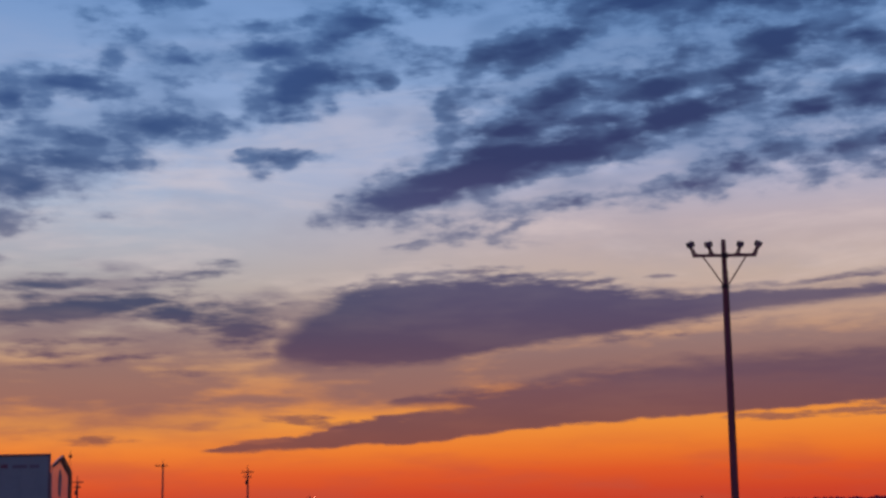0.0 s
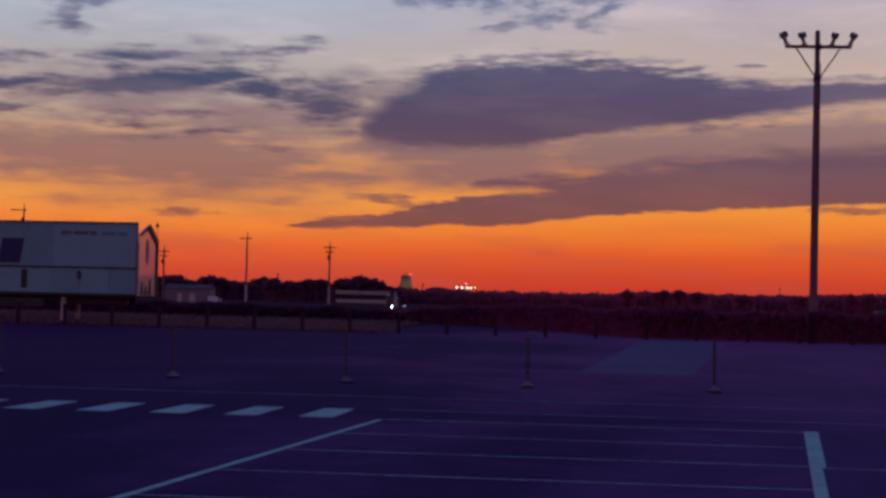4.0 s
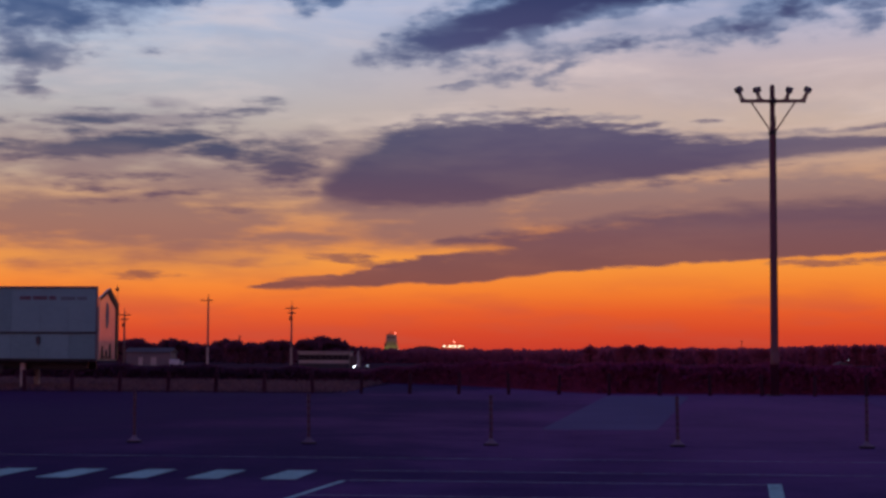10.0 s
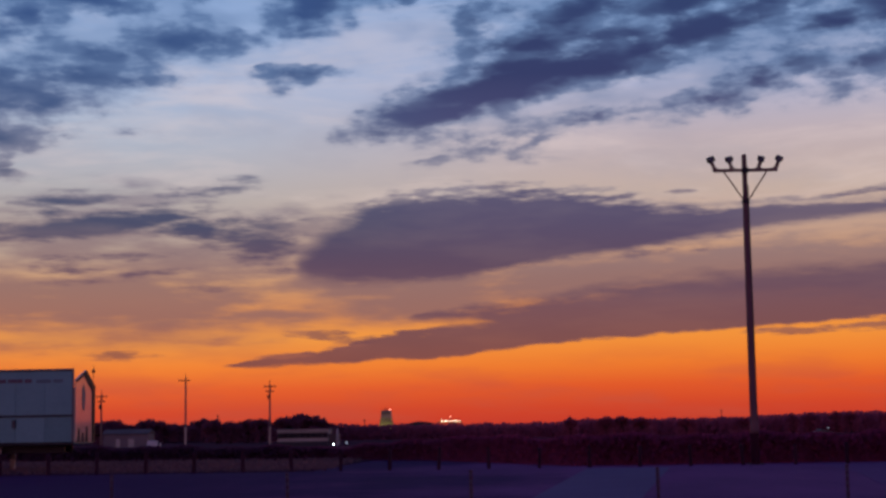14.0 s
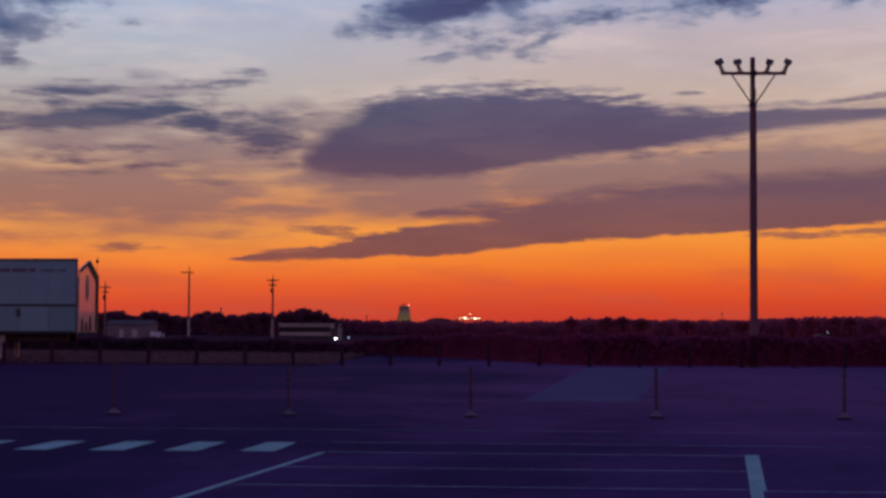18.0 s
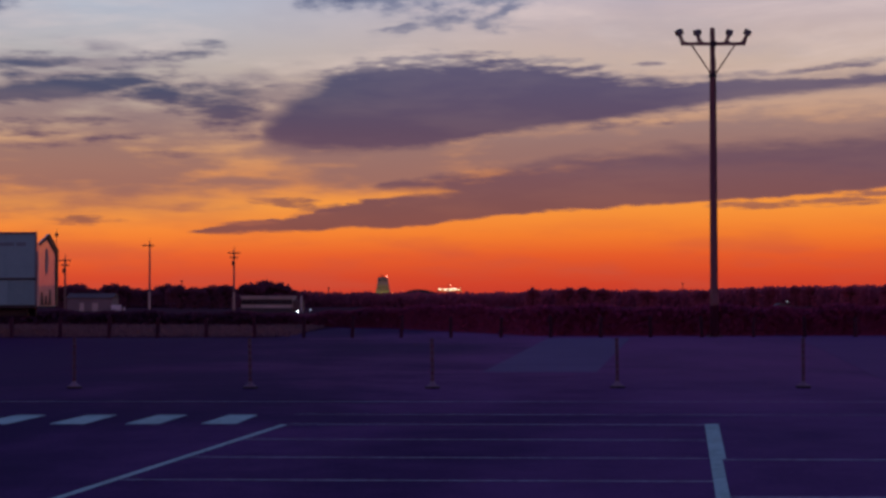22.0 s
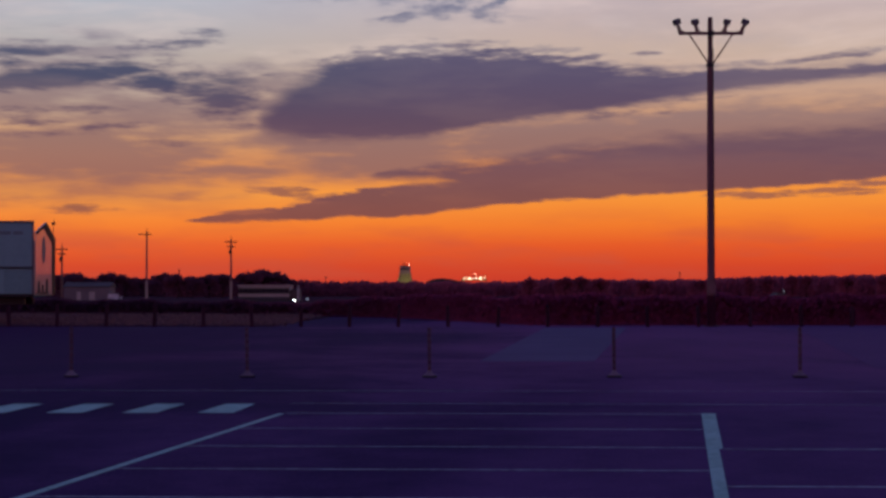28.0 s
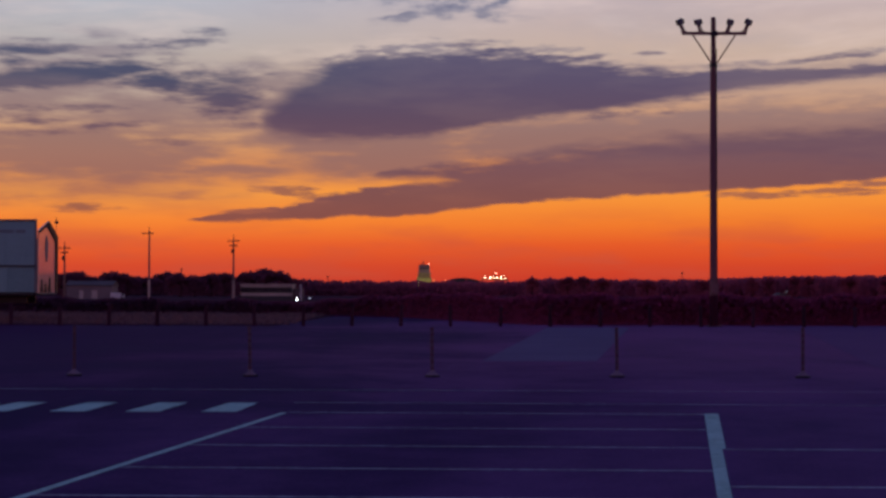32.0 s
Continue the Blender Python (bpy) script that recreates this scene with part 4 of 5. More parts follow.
# ---------------------------------------------------------------- utility poles
def utility_poles():
    rows = ((-18.80, 2.75, 150, 1, 1), (-13.82, 1.42, 330, 2, 1), (-10.83, 1.98, 250, 1, 0), (-7.79, 1.72, 290, 2, 1))
    for u, el, d, arms, box_on in rows:
        top = spot(u, el, d)
        tall = top.z - LOW
        pole = thing("utility_pole", pose(top.x, d, LOW, 0, 0, 4), "pale concrete utility pole with crossarms", "utility pole", "utility poles over the fields")
        k = d / 250
        part("shaft", lathe(bmesh.new(), [(0.20 * k, 0), (0.125 * k, tall - 0.3), (0.09 * k, tall)], 12), POLE_CONCRETE, pole)
        if arms * d < 600 and d > 200:
            up = EYE + d * math.tan(radians(0.15)) - LOW
            part("sleeve", lathe(bmesh.new(), [(0.215 * k, 0.02), (0.19 * k, up), (0.18 * k, up + 0.05)], 12), PALE_SLEEVE, pole, "pale sleeve round the foot")
        reach = (-0.8 if d < 200 else -0.25 if arms == 1 else 0.0) * k
        for j in range(arms):
            z = tall - (0.55 + 0.75 * j) * k
            arm = box(bmesh.new(), (reach, -0.2 * k, z), ((2.6 if d < 200 else 2.0 - 0.7 * j) * k, 0.12, 0.14 * k), 0.01)
            part("crossarm", arm, DARK_STEEL, pole)
            for s in (-0.8, -0.4, 0.4, 0.8):
                x = s * (1.2 if d < 200 else 1.0 - 0.35 * j) * k + reach
                part("insulator", lathe(bmesh.new(), [(0.04 * k, z + 0.07 * k), (0.07 * k, z + 0.12 * k), (0.05 * k, z + 0.24 * k)], 8), POLE_CONCRETE, pole).location = (x, -0.2 * k, 0)
        part("finial", tube(bmesh.new(), (0, 0, tall - 0.1), (0, 0, tall + 0.55 * k), 0.05 * k, sides=6), DARK_STEEL, pole)
        if box_on:
            part("transformer", lathe(bmesh.new(), [(0.22 * k, 0), (0.26 * k, 0.1), (0.26 * k, 0.6 * k), (0.2 * k, 0.7 * k)], 12), DARK_STEEL, pole).location = (-0.1 * k, -0.38 * k, tall - 2.5 * k)


utility_poles()


# ---------------------------------------------------------------- parked trailer
def trailer():
    """A box semi-trailer parked on its landing legs; its nose is at the origin and it runs along -x."""
    t = thing("semi_trailer", pose(-16.65, 63.0, 0, 0, 0, -4), "white box semi-trailer parked on landing legs with dark lettering bars", "trailer")
    L, W, Z0, Z1 = 13.4, 2.48, 1.14, 4.19
    g = [(0.06, 1.2), (W - 0.02, 1.2), (W - 0.02, 3.52), (W * 0.52, 4.17), (0.06, 3.74)]
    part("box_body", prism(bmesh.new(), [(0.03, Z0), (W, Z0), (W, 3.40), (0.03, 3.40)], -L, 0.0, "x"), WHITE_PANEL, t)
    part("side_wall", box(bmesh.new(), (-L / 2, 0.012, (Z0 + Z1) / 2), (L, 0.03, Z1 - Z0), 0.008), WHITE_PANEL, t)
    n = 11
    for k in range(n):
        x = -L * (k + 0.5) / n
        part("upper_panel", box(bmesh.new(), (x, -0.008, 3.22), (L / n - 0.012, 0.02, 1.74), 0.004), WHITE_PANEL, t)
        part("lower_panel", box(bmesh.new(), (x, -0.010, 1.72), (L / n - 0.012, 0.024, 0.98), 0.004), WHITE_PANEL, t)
    part("top_rail", box(bmesh.new(), (-L / 2, -0.02, Z1 - 0.035), (L + 0.02, 0.06, 0.09), 0.01), RAIL, t)
    part("belt_rail", box(bmesh.new(), (-L / 2, -0.03, 2.285), (L, 0.05, 0.07), 0.01), BELT, t)
    part("bottom_rail", box(bmesh.new(), (-L / 2, -0.02, Z0 + 0.02), (L, 0.06, 0.12), 0.01), DARK_STEEL, t)
    part("corner_post", box(bmesh.new(), (-0.03, -0.015, (Z0 + Z1) / 2), (0.08, 0.06, Z1 - Z0), 0.01), RAIL, t)
    part("service_hatch", box(bmesh.new(), (-4.86, -0.03, 1.78), (0.26, 0.03, 0.78), 0.01), DARK_STEEL, t)
    for x in (-2.48, -7.6, -10.4):
        latch = part("latch", box(bmesh.new(), (x, -0.05, 1.98), (0.16, 0.05, 0.30), 0.012), DARK_STEEL, t)
        part("latch_arm", box(bmesh.new(), (x, -0.08, 1.92), (0.05, 0.03, 0.34), 0.008), RAIL, latch)
    # lettering, kept as plain shapes
    for x, wide in ((-3.08, 0.46), (-2.46, 0.62), (-1.92, 0.30)):
        part("red_lettering", box(bmesh.new(), (x, -0.021, 3.72), (wide, 0.006, 0.15)), RED_VINYL, t, "dull red lettering bar")
    for x, wide in ((-1.26, 0.62), (-0.66, 0.40)):
        part("grey_lettering", box(bmesh.new(), (x, -0.021, 3.70), (wide, 0.006, 0.14)), GREY_VINYL, t, "grey lettering bar")
    for x in (-5.47, -6.72, -7.95, -9.2):
        slant = [(x - 0.56, 2.42), (x + 0.40, 2.42), (x + 0.56, 3.46), (x - 0.40, 3.46)]
        part("navy_logo_block", prism(bmesh.new(), slant, -0.026, -0.019, "y"), NAVY, t, "plain navy logo shape")
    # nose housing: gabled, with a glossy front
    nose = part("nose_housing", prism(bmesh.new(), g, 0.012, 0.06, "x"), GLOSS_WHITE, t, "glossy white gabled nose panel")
    for k, (a, b, wide) in enumerate(((g[1], g[2], 0.30), (g[2], g[3], 0.30), (g[3], g[4], 0.10))):
        a, b = Vector(a), Vector(b)
        inward = Vector((-(b - a).y, (b - a).x)).normalized() * wide
        part("nose_trim", prism(bmesh.new(), [tuple(a), tuple(b), tuple(b + inward), tuple(a + inward)], 0.062 + 0.012 * k, 0.10 + 0.012 * k, "x"), DARK_STEEL, nose)
    oval = [(W * 0.42 + 0.20 * math.cos(2 * math.pi * k / 18), 3.02 + 0.55 * math.sin(2 * math.pi * k / 18)) for k in range(18)]
    part("vent", prism(bmesh.new(), oval, 0.062, 0.075, "x"), GREY_VINYL, nose)
    for y, h in ((0.45, 0.45), (0.95, 0.30), (1.45, 0.55)):
        part("hose_bracket", prism(bmesh.new(), [(y - 0.17, 1.22), (y + 0.17, 1.22), (y + 0.04, 1.30 + h), (y - 0.04, 1.30 + h)], 0.062, 0.09, "x"), DARK_STEEL, nose)
    part("aerial", tube(bmesh.new(), (-0.02, W + 0.02, 3.5), (-0.03, W + 0.12, 4.40), 0.010, sides=6), DARK_STEEL, nose)
    part("aerial_ball", lathe(bmesh.new(), [(0.02, -0.08), (0.07, -0.05), (0.08, 0), (0.06, 0.06), (0.02, 0.08)], 10), DARK_STEEL, nose).location = (-0.03, W + 0.11, 4.18)
    # chassis, legs, wheels
    for y in (0.75, W - 0.75):
        part("chassis_beam", box(bmesh.new(), (-L / 2 - 0.2, y, 0.95), (L - 0.8, 0.14, 0.36), 0.01), DARK_STEEL, t)
    part("side_guard", box(bmesh.new(), (-6.6, 0.06, 0.78), (5.2, 0.05, 0.36), 0.01), DARK_STEEL, t)
    for x, y in ((-3.25, 0.35), (-3.25, W - 0.55)):
        leg = part("landing_leg", box(bmesh.new(), (x, y, 0.56), (0.19, 0.17, 0.96), 0.012), WALL, t, "pale steel landing leg")
        part("foot", box(bmesh.new(), (x, y, 0.04), (0.36, 0.30, 0.08), 0.012), DARK_STEEL, leg)
    part("leg_crossbar", box(bmesh.new(), (-3.25, W / 2, 0.85), (0.07, W - 0.9, 0.07), 0.01), DARK_STEEL, t)
    for x in (-9.6, -10.9, -12.2):
        for y, s in ((0.16, -1), (W - 0.16, 1)):
            bm = bmesh.new()
            prof = [(0.30, -0.14), (0.45, -0.15), (0.505, -0.11), (0.515, 0.0), (0.505, 0.11), (0.45, 0.15), (0.30, 0.14)]
            lathe(bm, prof, 26)
            bmesh.ops.rotate(bm, verts=bm.verts[:], matrix=Matrix.Rotation(radians(90), 3, "X"))
            wheel = part("tyre", bm, RUBBER, t, smooth=True)
            wheel.location = (x, y, 0.515)
            bm = lathe(bmesh.new(), [(0.29, -0.155), (0.27, -0.10), (0.12, -0.09), (0.10, -0.16), (0.05, -0.17)], 20)
            bmesh.ops.rotate(bm, verts=bm.verts[:], matrix=Matrix.Rotation(radians(-90 * s), 3, "X"))
            part("rim", bm, RAIL, wheel)
        part("axle", tube(bmesh.new(), (x, 0.2, 0.515), (x, W - 0.2, 0.515), 0.06), DARK_STEEL, t)
    part("rear_bumper", box(bmesh.new(), (-L + 0.06, W / 2, 0.55), (0.10, 2.3, 0.14), 0.02), DARK_STEEL, t)


trailer()


# ---------------------------------------------------------------- far buildings and lamps
def buildings():
    # long white hall with a ribbon window
    d = 400
    a, b = spot(-7.53, 0.03, d), spot(-5.66, 0.03, d)
    w, h = b.x - a.x, a.z - LOW
    hall = thing("flat_roofed_hall", pose(a.x, d, LOW), "long white flat-roofed hall with a dark ribbon window", "building")
    part("wall", box(bmesh.new(), (w / 2, 5, h / 2 - 0.15), (w, 10, h - 0.3), 0.05), WALL, hall)
    part("roof", box(bmesh.new(), (w / 2, 5, h - 0.12), (w + 0.5, 10.5, 0.24), 0.04), WALL, hall)
    n = 9
    for k in range(n):
        win = part("window", box(bmesh.new(), (w * (k + 0.5) / n, -0.04, h - 1.55), (w / n - 0.08, 0.10, 1.35), 0.02), WINDOW, hall)
        part("mullion", box(bmesh.new(), (w * (k + 1) / n - 0.02, -0.06, h - 1.55), (0.06, 0.12, 1.35)), DARK_STEEL, win)
    part("annex", box(bmesh.new(), (w + 1.3, 4, h / 2 - 0.6), (2.4, 6, h - 1.2), 0.05), ROOF, hall)
    part("plinth", box(bmesh.new(), (w / 2, -0.12, (h - 3.1) / 2), (w + 0.1, 0.2, h - 3.1), 0.03), HULL, hall)
    # grey farm shed with a low pitched roof
    d = 430
    a, b = spot(-13.75, 0.0, d), spot(-12.15, 0.0, d)
    w, h = b.x - a.x, a.z - LOW
    shed = thing("farm_shed", pose(a.x, d, LOW), "low grey farm shed with a shallow pitched roof", "building")
    part("wall", box(bmesh.new(), (w / 2, 4, h / 2 - 0.2), (w, 8, h - 0.4), 0.05), SHED_WALL, shed)
    part("roof", prism(bmesh.new(), [(-0.3, h - 0.42), (8.3, h - 0.42), (8.3, h - 0.25), (4, h + 1.0), (-0.3, h - 0.25)], -0.3, w + 0.3, "x"), ROOF, shed)
    for x, s in ((w * 0.62, 0.8), (w * 0.33, 0.6)):
        part("door", box(bmesh.new(), (x, -0.05, 1.25), (s * 2, 0.1, 2.3), 0.02), WALL, shed)
    box_van = thing("parked_van", pose(b.x + 1.0, d - 6, LOW), "small white van parked beside a shed", "van")
    part("body", box(bmesh.new(), (1.2, 0.85, 1.05), (2.6, 1.6, 1.5), 0.15), WHITE_BAND, box_van)
    part("cab", box(bmesh.new(), (3.0, 0.85, 0.8), (1.1, 1.5, 1.0), 0.2), WHITE_BAND, box_van)
    part("windscreen", box(bmesh.new(), (3.2, 0.06, 1.05), (0.5, 0.05, 0.4), 0.02), WINDOW, box_van)
    for x in (0.6, 3.0):
        bm = lathe(bmesh.new(), [(0.2, -0.09), (0.31, -0.08), (0.31, 0.08), (0.2, 0.09)], 16)
        bmesh.ops.rotate(bm, verts=bm.verts[:], matrix=Matrix.Rotation(radians(90), 3, "X"))
        part("wheel", bm, RUBBER, box_van).location = (x, 0.1, 0.31)
    # yard lamps by the hall
    for u, el, r, bright in ((-5.46, -0.53, 0.19, LIGHT_COOL), (-4.99, -0.49, 0.20, LIGHT_DIM)):
        c = spot(u, el, 380)
        lamp = thing("yard_light", pose(c.x, c.y, LOW), "bright white yard light on a short post", "lamp", "yard lights")
        part("post", tube(bmesh.new(), (0, 0, 0), (0, 0.3, max(c.z - LOW, 0.3)), 0.06, sides=8), DARK_STEEL, lamp)
        bm = bmesh.new()
        bmesh.ops.create_uvsphere(bm, u_segments=14, v_segments=8, radius=r)
        part("bulb", bm, bright, lamp).location = (0, 0, c.z - LOW)
    c = spot(-5.33, 0.04, 392)
    mast = thing("lattice_mast", pose(c.x, c.y, LOW), "slim pale lattice mast beside the hall", "mast")
    for x in (-0.22, 0.22):
        part("leg", tube(bmesh.new(), (x, 0, 0), (x * 0.6, 0, c.z - LOW), 0.07, sides=6), WHITE_BAND, mast)
    for k in range(5):
        z = 0.6 + k * (c.z - LOW - 0.8) / 5
        part("rung", tube(bmesh.new(), (-0.22, 0, z), (0.2, 0, z + 0.6), 0.04, sides=6), WHITE_BAND, mast)
    # hut on the slope with two small lamps
    c = spot(12.2, -0.3, 220)
    hut = thing("field_hut", pose(c.x, c.y, LOW), "small dark hut with a grey roof and two dim lamps", "building")
    part("wall", box(bmesh.new(), (0, 0, 1.2), (2.6, 2.4, 2.4), 0.04), TARP, hut)
    part("roof", prism(bmesh.new(), [(-1.5, 2.4), (1.5, 2.4), (1.4, 2.55), (0.2, 3.05), (-0.2, 3.05), (-1.4, 2.55)], -1.4, 1.4, "y"), ROOF, hut, "grey sheet roof")
    part("door", box(bmesh.new(), (0.5, -1.22, 1.0), (0.85, 0.05, 1.95), 0.02), SHED_WALL, hut)
    for x, z, foot in ((0.55, 3.26, 2.7), (-0.78, 2.5, 2.2)):
        bracket = part("lamp_bracket", tube(bmesh.new(), (x, -1.3, foot), (x, -1.5, z), 0.03, sides=6), DARK_STEEL, hut)
        bm = bmesh.new()
        bmesh.ops.create_uvsphere(bm, u_segments=10, v_segments=6, radius=0.08)
        part("bulb", bm, LIGHT_DIM, bracket).location = (x, -1.5, z)
    # thin far masts
    for u, el, d in ((8.69, 0.50, 620), (-4.33, 0.35, 600), (-9.67, 0.6, 560), (3.2, 0.36, 640)):
        top = spot(u, el, d)
        m = thing("radio_mast", pose(top.x, d, LOW), "thin dark mast above the far trees", "mast", "far masts")
        part("pole", tube(bmesh.new(), (0, 0, 0), (0, 0, top.z - LOW), 0.22, 0.14, 6), DARK_STEEL, m)
        part("head", box(bmesh.new(), (0, 0, top.z - LOW - 0.4), (0.7, 0.3, 0.5), 0.05), DARK_STEEL, m)


buildings()


# ---------------------------------------------------------------- trees
def tree(u, el, wide, d, seed):
    """A broad dark tree whose top stands el degrees over eye level and which is wide degrees across."""
    rng = np.random.default_rng(seed)
    top = spot(u, el, d)
    tall, half = top.z - LOW, math.radians(wide) * d / 2
    t = thing("tree", pose(top.x, d, LOW), "dark broadleaf tree in silhouette against the sunset", "tree", "trees beyond the hedge")
    bm = bmesh.new()
    tube(bm, (0, 0, 0), (0.1 * half, 0, tall * 0.5), 0.10 * tall * 0.5, 0.05 * tall * 0.5, 8)
    for k in range(6):
        a = rng.uniform(0, 2 * math.pi)
        tube(bm, (0.05 * half, 0, tall * rng.uniform(0.25, 0.5)),
             (half * 0.7 * math.cos(a), half * 0.7 * math.sin(a), tall * rng.uniform(0.6, 0.85)), 0.02 * tall, 0.006 * tall, 6)
    part("trunk", bm, BARK, t)
    lumps = [(rng.uniform(-0.75, 0.75) * half, rng.uniform(-0.6, 0.6) * half, 0) for _ in range(13)]
    lumps = [(x, y, tall * (0.38 + 0.42 * math.sqrt(max(0.05, 1 - (x / half) ** 2)) * rng.uniform(0.75, 1.0))) for x, y, _ in lumps]
    lumps.append((0, 0, tall * 0.80))
    pts = []
    for x, y, z in lumps:
        r = half * rng.uniform(0.22, 0.42)
        v = rng.normal(size=(110, 3))
        v /= np.linalg.norm(v, axis=1, keepdims=True)
        v *= r * rng.random((110, 1)) ** 0.4
        v[:, 2] *= min(1.0, 0.18 * tall / r)
        pts.append(v + (x, y, z))
    pts = np.concatenate(pts)
    low = rng.uniform((-half, -half * 0.6, 0.05 * tall), (half, half * 0.6, 0.55 * tall), (420, 3))
    pts = np.concatenate([pts, low])
    # right-hand crowns take the leaves with the sunset's red painted in
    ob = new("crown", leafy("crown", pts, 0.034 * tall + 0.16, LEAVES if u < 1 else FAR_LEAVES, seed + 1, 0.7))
    ob.parent = t


def woods():
    rows = (((-13.95, 0.42, 1.3), (-13.4, 0.52, 1.2), (-12.9, 0.32, 1.3), (-12.1, 0.54, 1.1), (-11.6, 0.42, 1.1), (-10.9, 0.30, 1.4), (-10.2, 0.54, 1.0)),
            ((-9.7, 0.48, 1.1), (-9.2, 0.38, 1.2), (-8.6, 0.45, 1.0), (-8.1, 0.52, 0.9), (-7.2, 0.54, 1.1), (-6.65, 0.66, 1.3), (-6.15, 0.55, 1.1), (-5.7, 0.30, 1.0)),
            ((3.2, 0.34, 0.6), (4.5, 0.36, 0.8), (5.1, 0.40, 0.7), (5.8, 0.30, 0.9), (11.2, 0.42, 0.4), (11.8, 0.44, 0.5), (12.7, 0.48, 0.4), (13.2, 0.46, 0.6)),
            ((-16.5, 0.4, 1.6), (-18.5, 0.45, 1.8), (-20.5, 0.5, 1.8), (14.6, 0.42, 0.7), (16.0, 0.46, 0.8), (17.5, 0.45, 1.0), (7.4, 0.24, 0.8), (9.4, 0.26, 0.9)))
    seed = 20
    for row in rows:
        for u, el, wide in row:
            seed += 2
            tree(u, el, wide, 500 + (seed * 37) % 70, seed)
    # the continuous far wood
    rng = np.random.default_rng(77)
    k = 110000
    u = rng.uniform(-26, 26, k)
    d = rng.uniform(575, 625, k)
    top = np.interp(u, (-26, -14, -5.5, -4.5, 2, 4, 7, 9.5, 11, 16, 26), (0.3, 0.22, 0.2, 0.13, 0.12, 0.24, 0.2, 0.22, 0.3, 0.38, 0.4))
    top = top + 0.035 * np.sin(u * 7.1) * np.sin(u * 3.3 + 1) + 0.03 * np.sin(u * 17.3) * np.sin(u * 11.0)
    el = -0.6 + (top + 0.6) * rng.random(k) ** 0.8
    x = d * np.tan(np.radians(u))
    z = EYE + d / np.cos(np.radians(u)) * np.tan(np.radians(el))
    cu = np.arange(-26, 26, 0.06)
    ct = np.interp(cu, (-26, -14, -5.5, -4.5, 2, 4, 7, 9.5, 11, 16, 26), (0.3, 0.22, 0.2, 0.13, 0.12, 0.24, 0.2, 0.22, 0.3, 0.38, 0.4)) - rng.uniform(0.05, 0.13, len(cu))
    reach = 585 + rng.uniform(-1.5, 1.5, len(cu))
    core = ridge(reach * np.tan(np.radians(cu)), reach, 0 * cu + LOW - 0.1, EYE + reach / np.cos(np.radians(cu)) * np.tan(np.radians(ct)))
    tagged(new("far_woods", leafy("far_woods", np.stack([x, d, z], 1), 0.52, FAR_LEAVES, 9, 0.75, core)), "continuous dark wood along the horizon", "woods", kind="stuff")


woods()


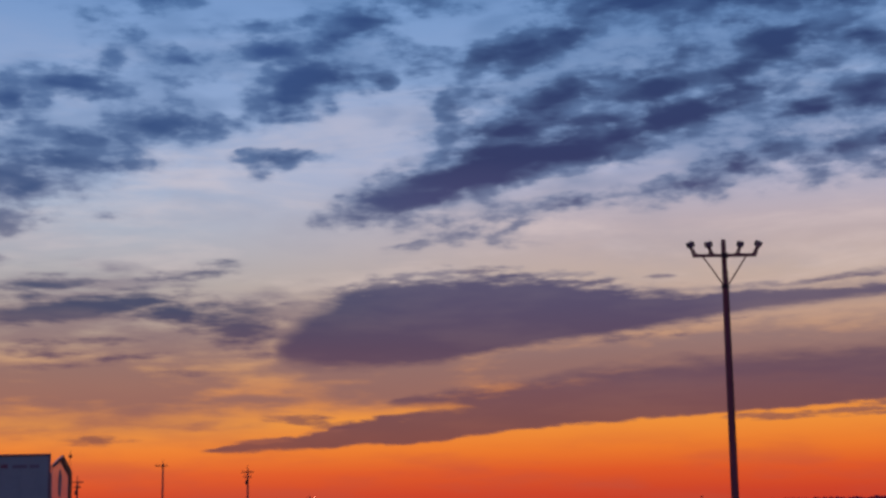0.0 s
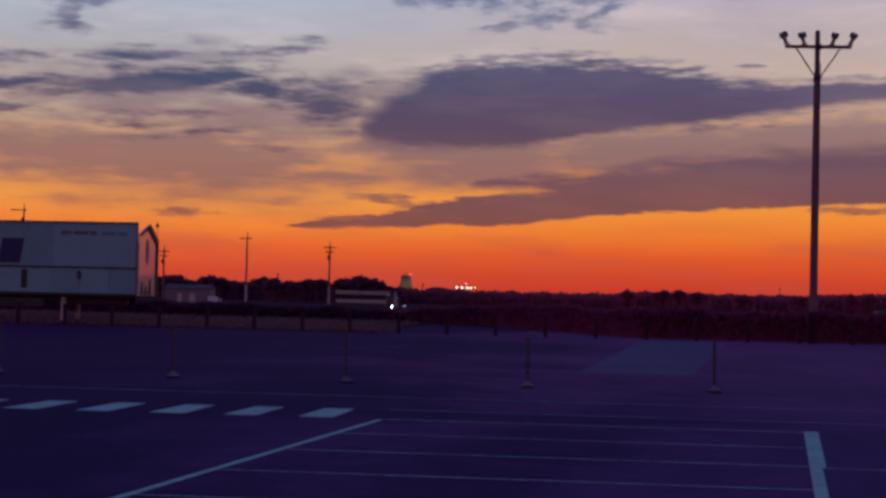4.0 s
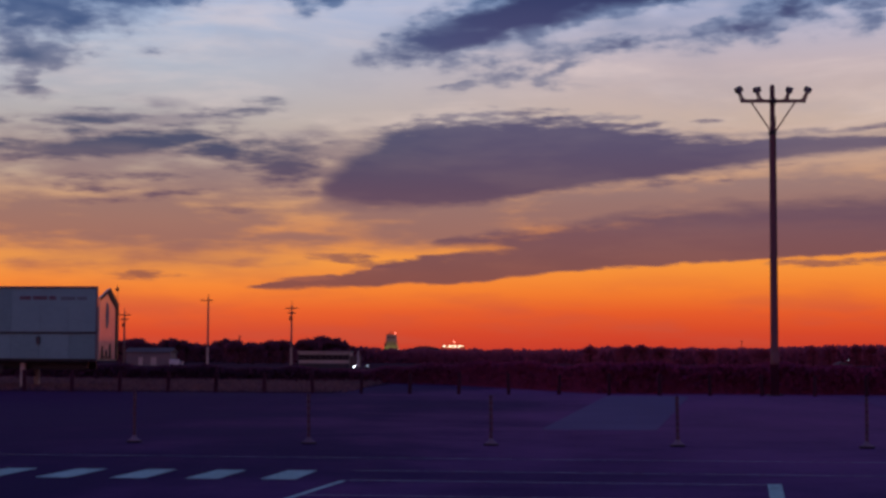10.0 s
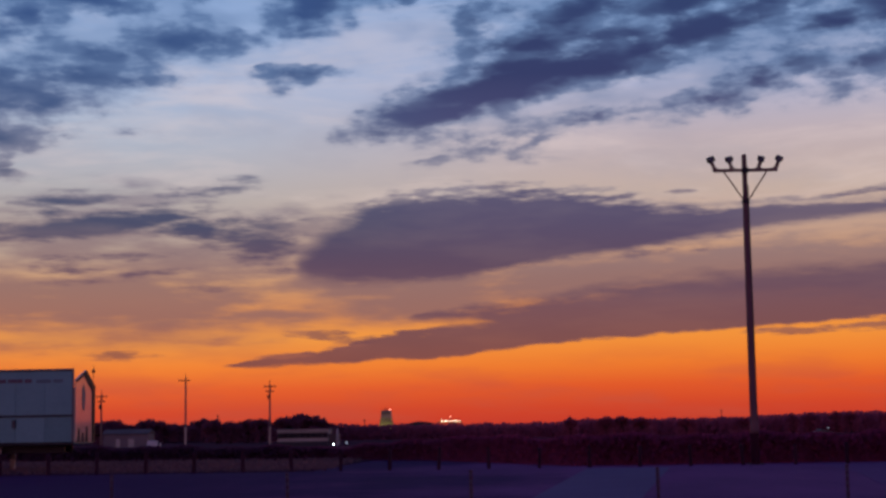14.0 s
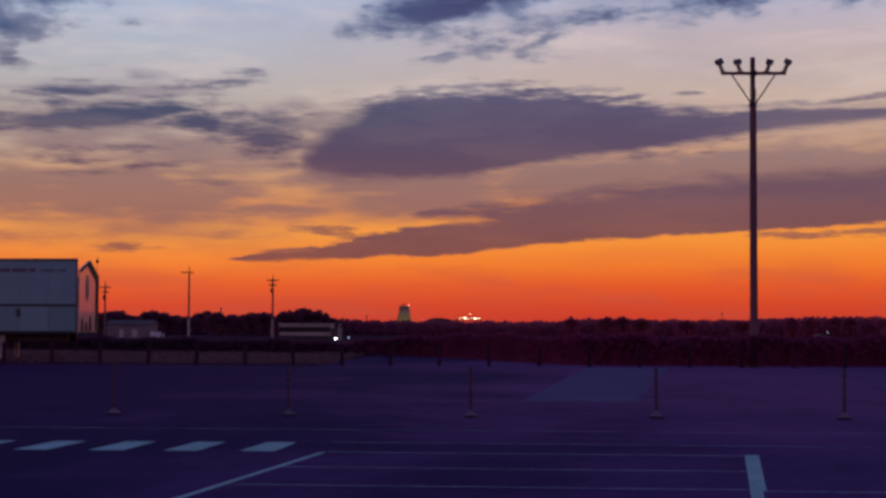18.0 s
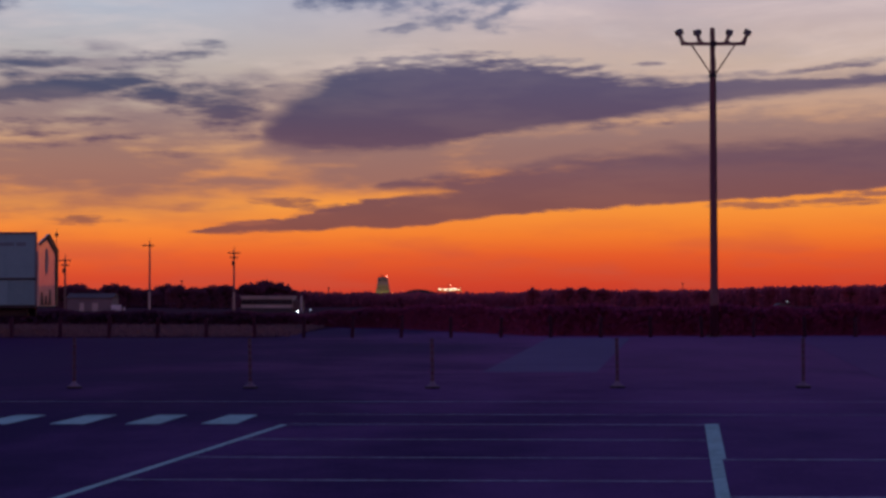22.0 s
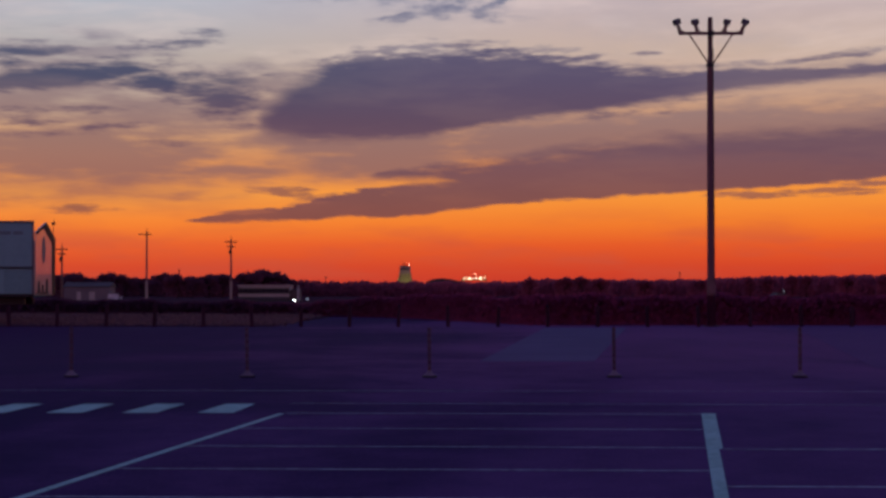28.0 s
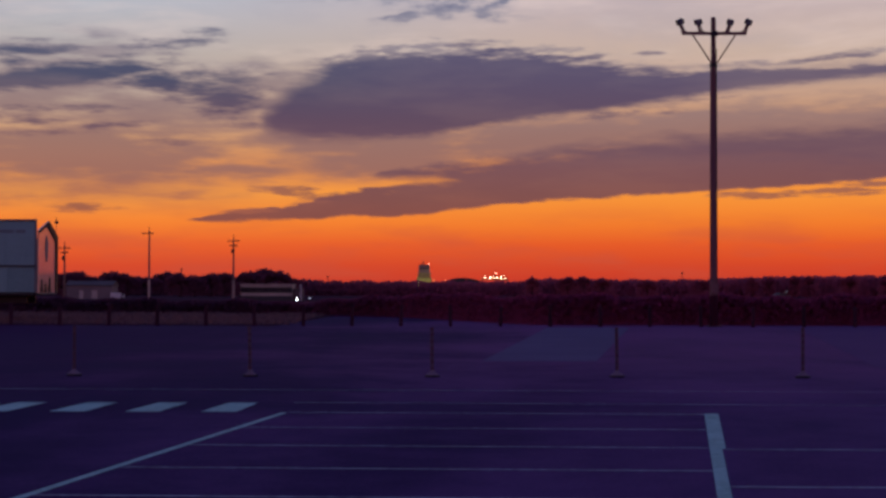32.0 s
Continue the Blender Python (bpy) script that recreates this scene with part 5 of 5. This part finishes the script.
# ---------------------------------------------------------------- passing vessel
def vessel():
    v = thing("work_vessel", pose(0, 0, 0), "dark work vessel with a floodlit bridge tower and bright deck floodlights", "ship")
    hull = [(-16, -5.5), (44, -5.5), (54, 0), (44, 5.5), (-16, 5.5)]
    part("hull", prism(bmesh.new(), hull, 0, 4.2), HULL, v)
    part("bulwark", prism(bmesh.new(), [(p[0] * 0.99, p[1] * 0.98) for p in hull], 4.2, 4.9), HULL, v)
    part("deckhouse", box(bmesh.new(), (0, 0, 6.2), (6.6, 7.6, 2.6), 0.12), SHIP_WALL, v, "floodlit yellow-green deckhouse")
    tower = part("bridge_tower", box(bmesh.new(), (0, 0, 8.5), (5.6, 7.0, 2.0), 0.12), SHIP_WALL, v, "floodlit yellow-green tower")
    part("deck_edge", box(bmesh.new(), (0, 0, 7.55), (6.7, 7.9, 0.16), 0.04), HULL, tower)
    for x in (-1.9, 0.1, 1.8):
        part("porthole", box(bmesh.new(), (x, -3.52, 8.6), (0.55, 0.08, 0.7), 0.03), WINDOW, tower)
    house = part("wheelhouse", box(bmesh.new(), (0, 0, 11.2), (4.9, 6.6, 3.3), 0.2), WHEELHOUSE, v, "dull brown wheelhouse")
    part("bridge_wing", box(bmesh.new(), (0, 0, 9.62), (6.2, 7.3, 0.22), 0.05), WHEELHOUSE, house)
    for k in range(4):
        part("wheelhouse_window", box(bmesh.new(), (-1.65 + 1.1 * k, -3.32, 11.7), (0.85, 0.08, 0.9), 0.03), WINDOW, house)
    part("bridge_roof", box(bmesh.new(), (-0.1, 0, 13.05), (4.3, 6.0, 0.45), 0.12), HULL, house)
    part("mast", tube(bmesh.new(), (-0.4, 0, 13.2), (-0.4, 0, 15.1), 0.16, 0.08, 8), HULL, v)
    part("radar_arm", box(bmesh.new(), (-0.4, 0, 14.0), (2.2, 0.2, 0.22), 0.04), HULL, v)
    part("masthead_light", lathe(bmesh.new(), [(0.1, -0.26), (0.26, -0.13), (0.26, 0.13), (0.1, 0.26)], 10), LIGHT_RED, v).location = (2.0, -2.6, 13.55)
    for x in (-2.4, 0.2, 2.6):
        part("tower_floodlight", box(bmesh.new(), (x, -6.3, 4.5), (1.1, 0.3, 0.5), 0.05, Euler((radians(-70), 0, 0)).to_matrix()), LIGHT_GREEN, v)
    # covered deck cargo
    bm = bmesh.new()
    mound = [(9.0 + 19.0 * k / 12, 4.9 + 2.5 * math.sin(math.pi * (k / 12) ** 0.8) ** 0.8) for k in range(13)]
    prism(bm, mound + [(28.0, 4.8), (9.0, 4.8)], -4.0, 4.0, "y")
    part("covered_cargo", bm, TARP, v, "tarpaulin-covered deck cargo")
    part("light_gantry", box(bmesh.new(), (31.8, 0, 6.9), (12.0, 0.5, 0.5), 0.06), SHIP_WALL, v, "pale lit gantry beam")
    for x in (26.2, 37.4):
        part("gantry_post", box(bmesh.new(), (x, 0, 5.8), (0.5, 0.5, 2.2), 0.05), HULL, v)
    for x, r in ((27.4, 0.30), (30.0, 0.40), (31.7, 0.22), (33.0, 0.30), (34.9, 0.38), (36.8, 0.22)):
        lamp = part("deck_floodlight", box(bmesh.new(), (x, -0.45, 7.45), (r * 1.5, 0.5, r * 1.2), 0.12), LIGHT_WHITE, v)
        part("lamp_hood", box(bmesh.new(), (x, -0.30, 7.55 + r * 0.7), (r * 1.7, 0.9, 0.12), 0.03), HULL, lamp)
    for x, z in ((4.4, 6.0), (9.6, 6.1)):
        part("deck_lamp", lathe(bmesh.new(), [(0.05, -0.12), (0.12, -0.06), (0.12, 0.06), (0.05, 0.12)], 8), LIGHT_WARM, v).location = (x, -5.0, z)
    part("crane_mast", tube(bmesh.new(), (32.0, 0, 6.5), (32.0, 0, 10.2), 0.28, 0.16, 8), HULL, v)
    part("orange_beacon", lathe(bmesh.new(), [(0.14, -0.28), (0.28, -0.14), (0.28, 0.14), (0.14, 0.28)], 12), LIGHT_RED, v).location = (32.4, -0.4, 9.5)
    return v


VESSEL = vessel()


def motions():
    # the vessel comes slowly nearer from the left: seconds, degrees to the right, metres
    rows = ((0, -5.51, 843), (3, -5.08, 829), (6, -4.70, 816), (9, -4.26, 802), (13, -3.67, 785), (19, -2.79, 758),
            (23, -2.17, 740), (28, -1.40, 718), (32, -0.78, 700))
    walk(VESSEL, [(t, pose(d * math.tan(radians(u)), d, LOW + 0.05)) for t, u, d in rows])


motions()
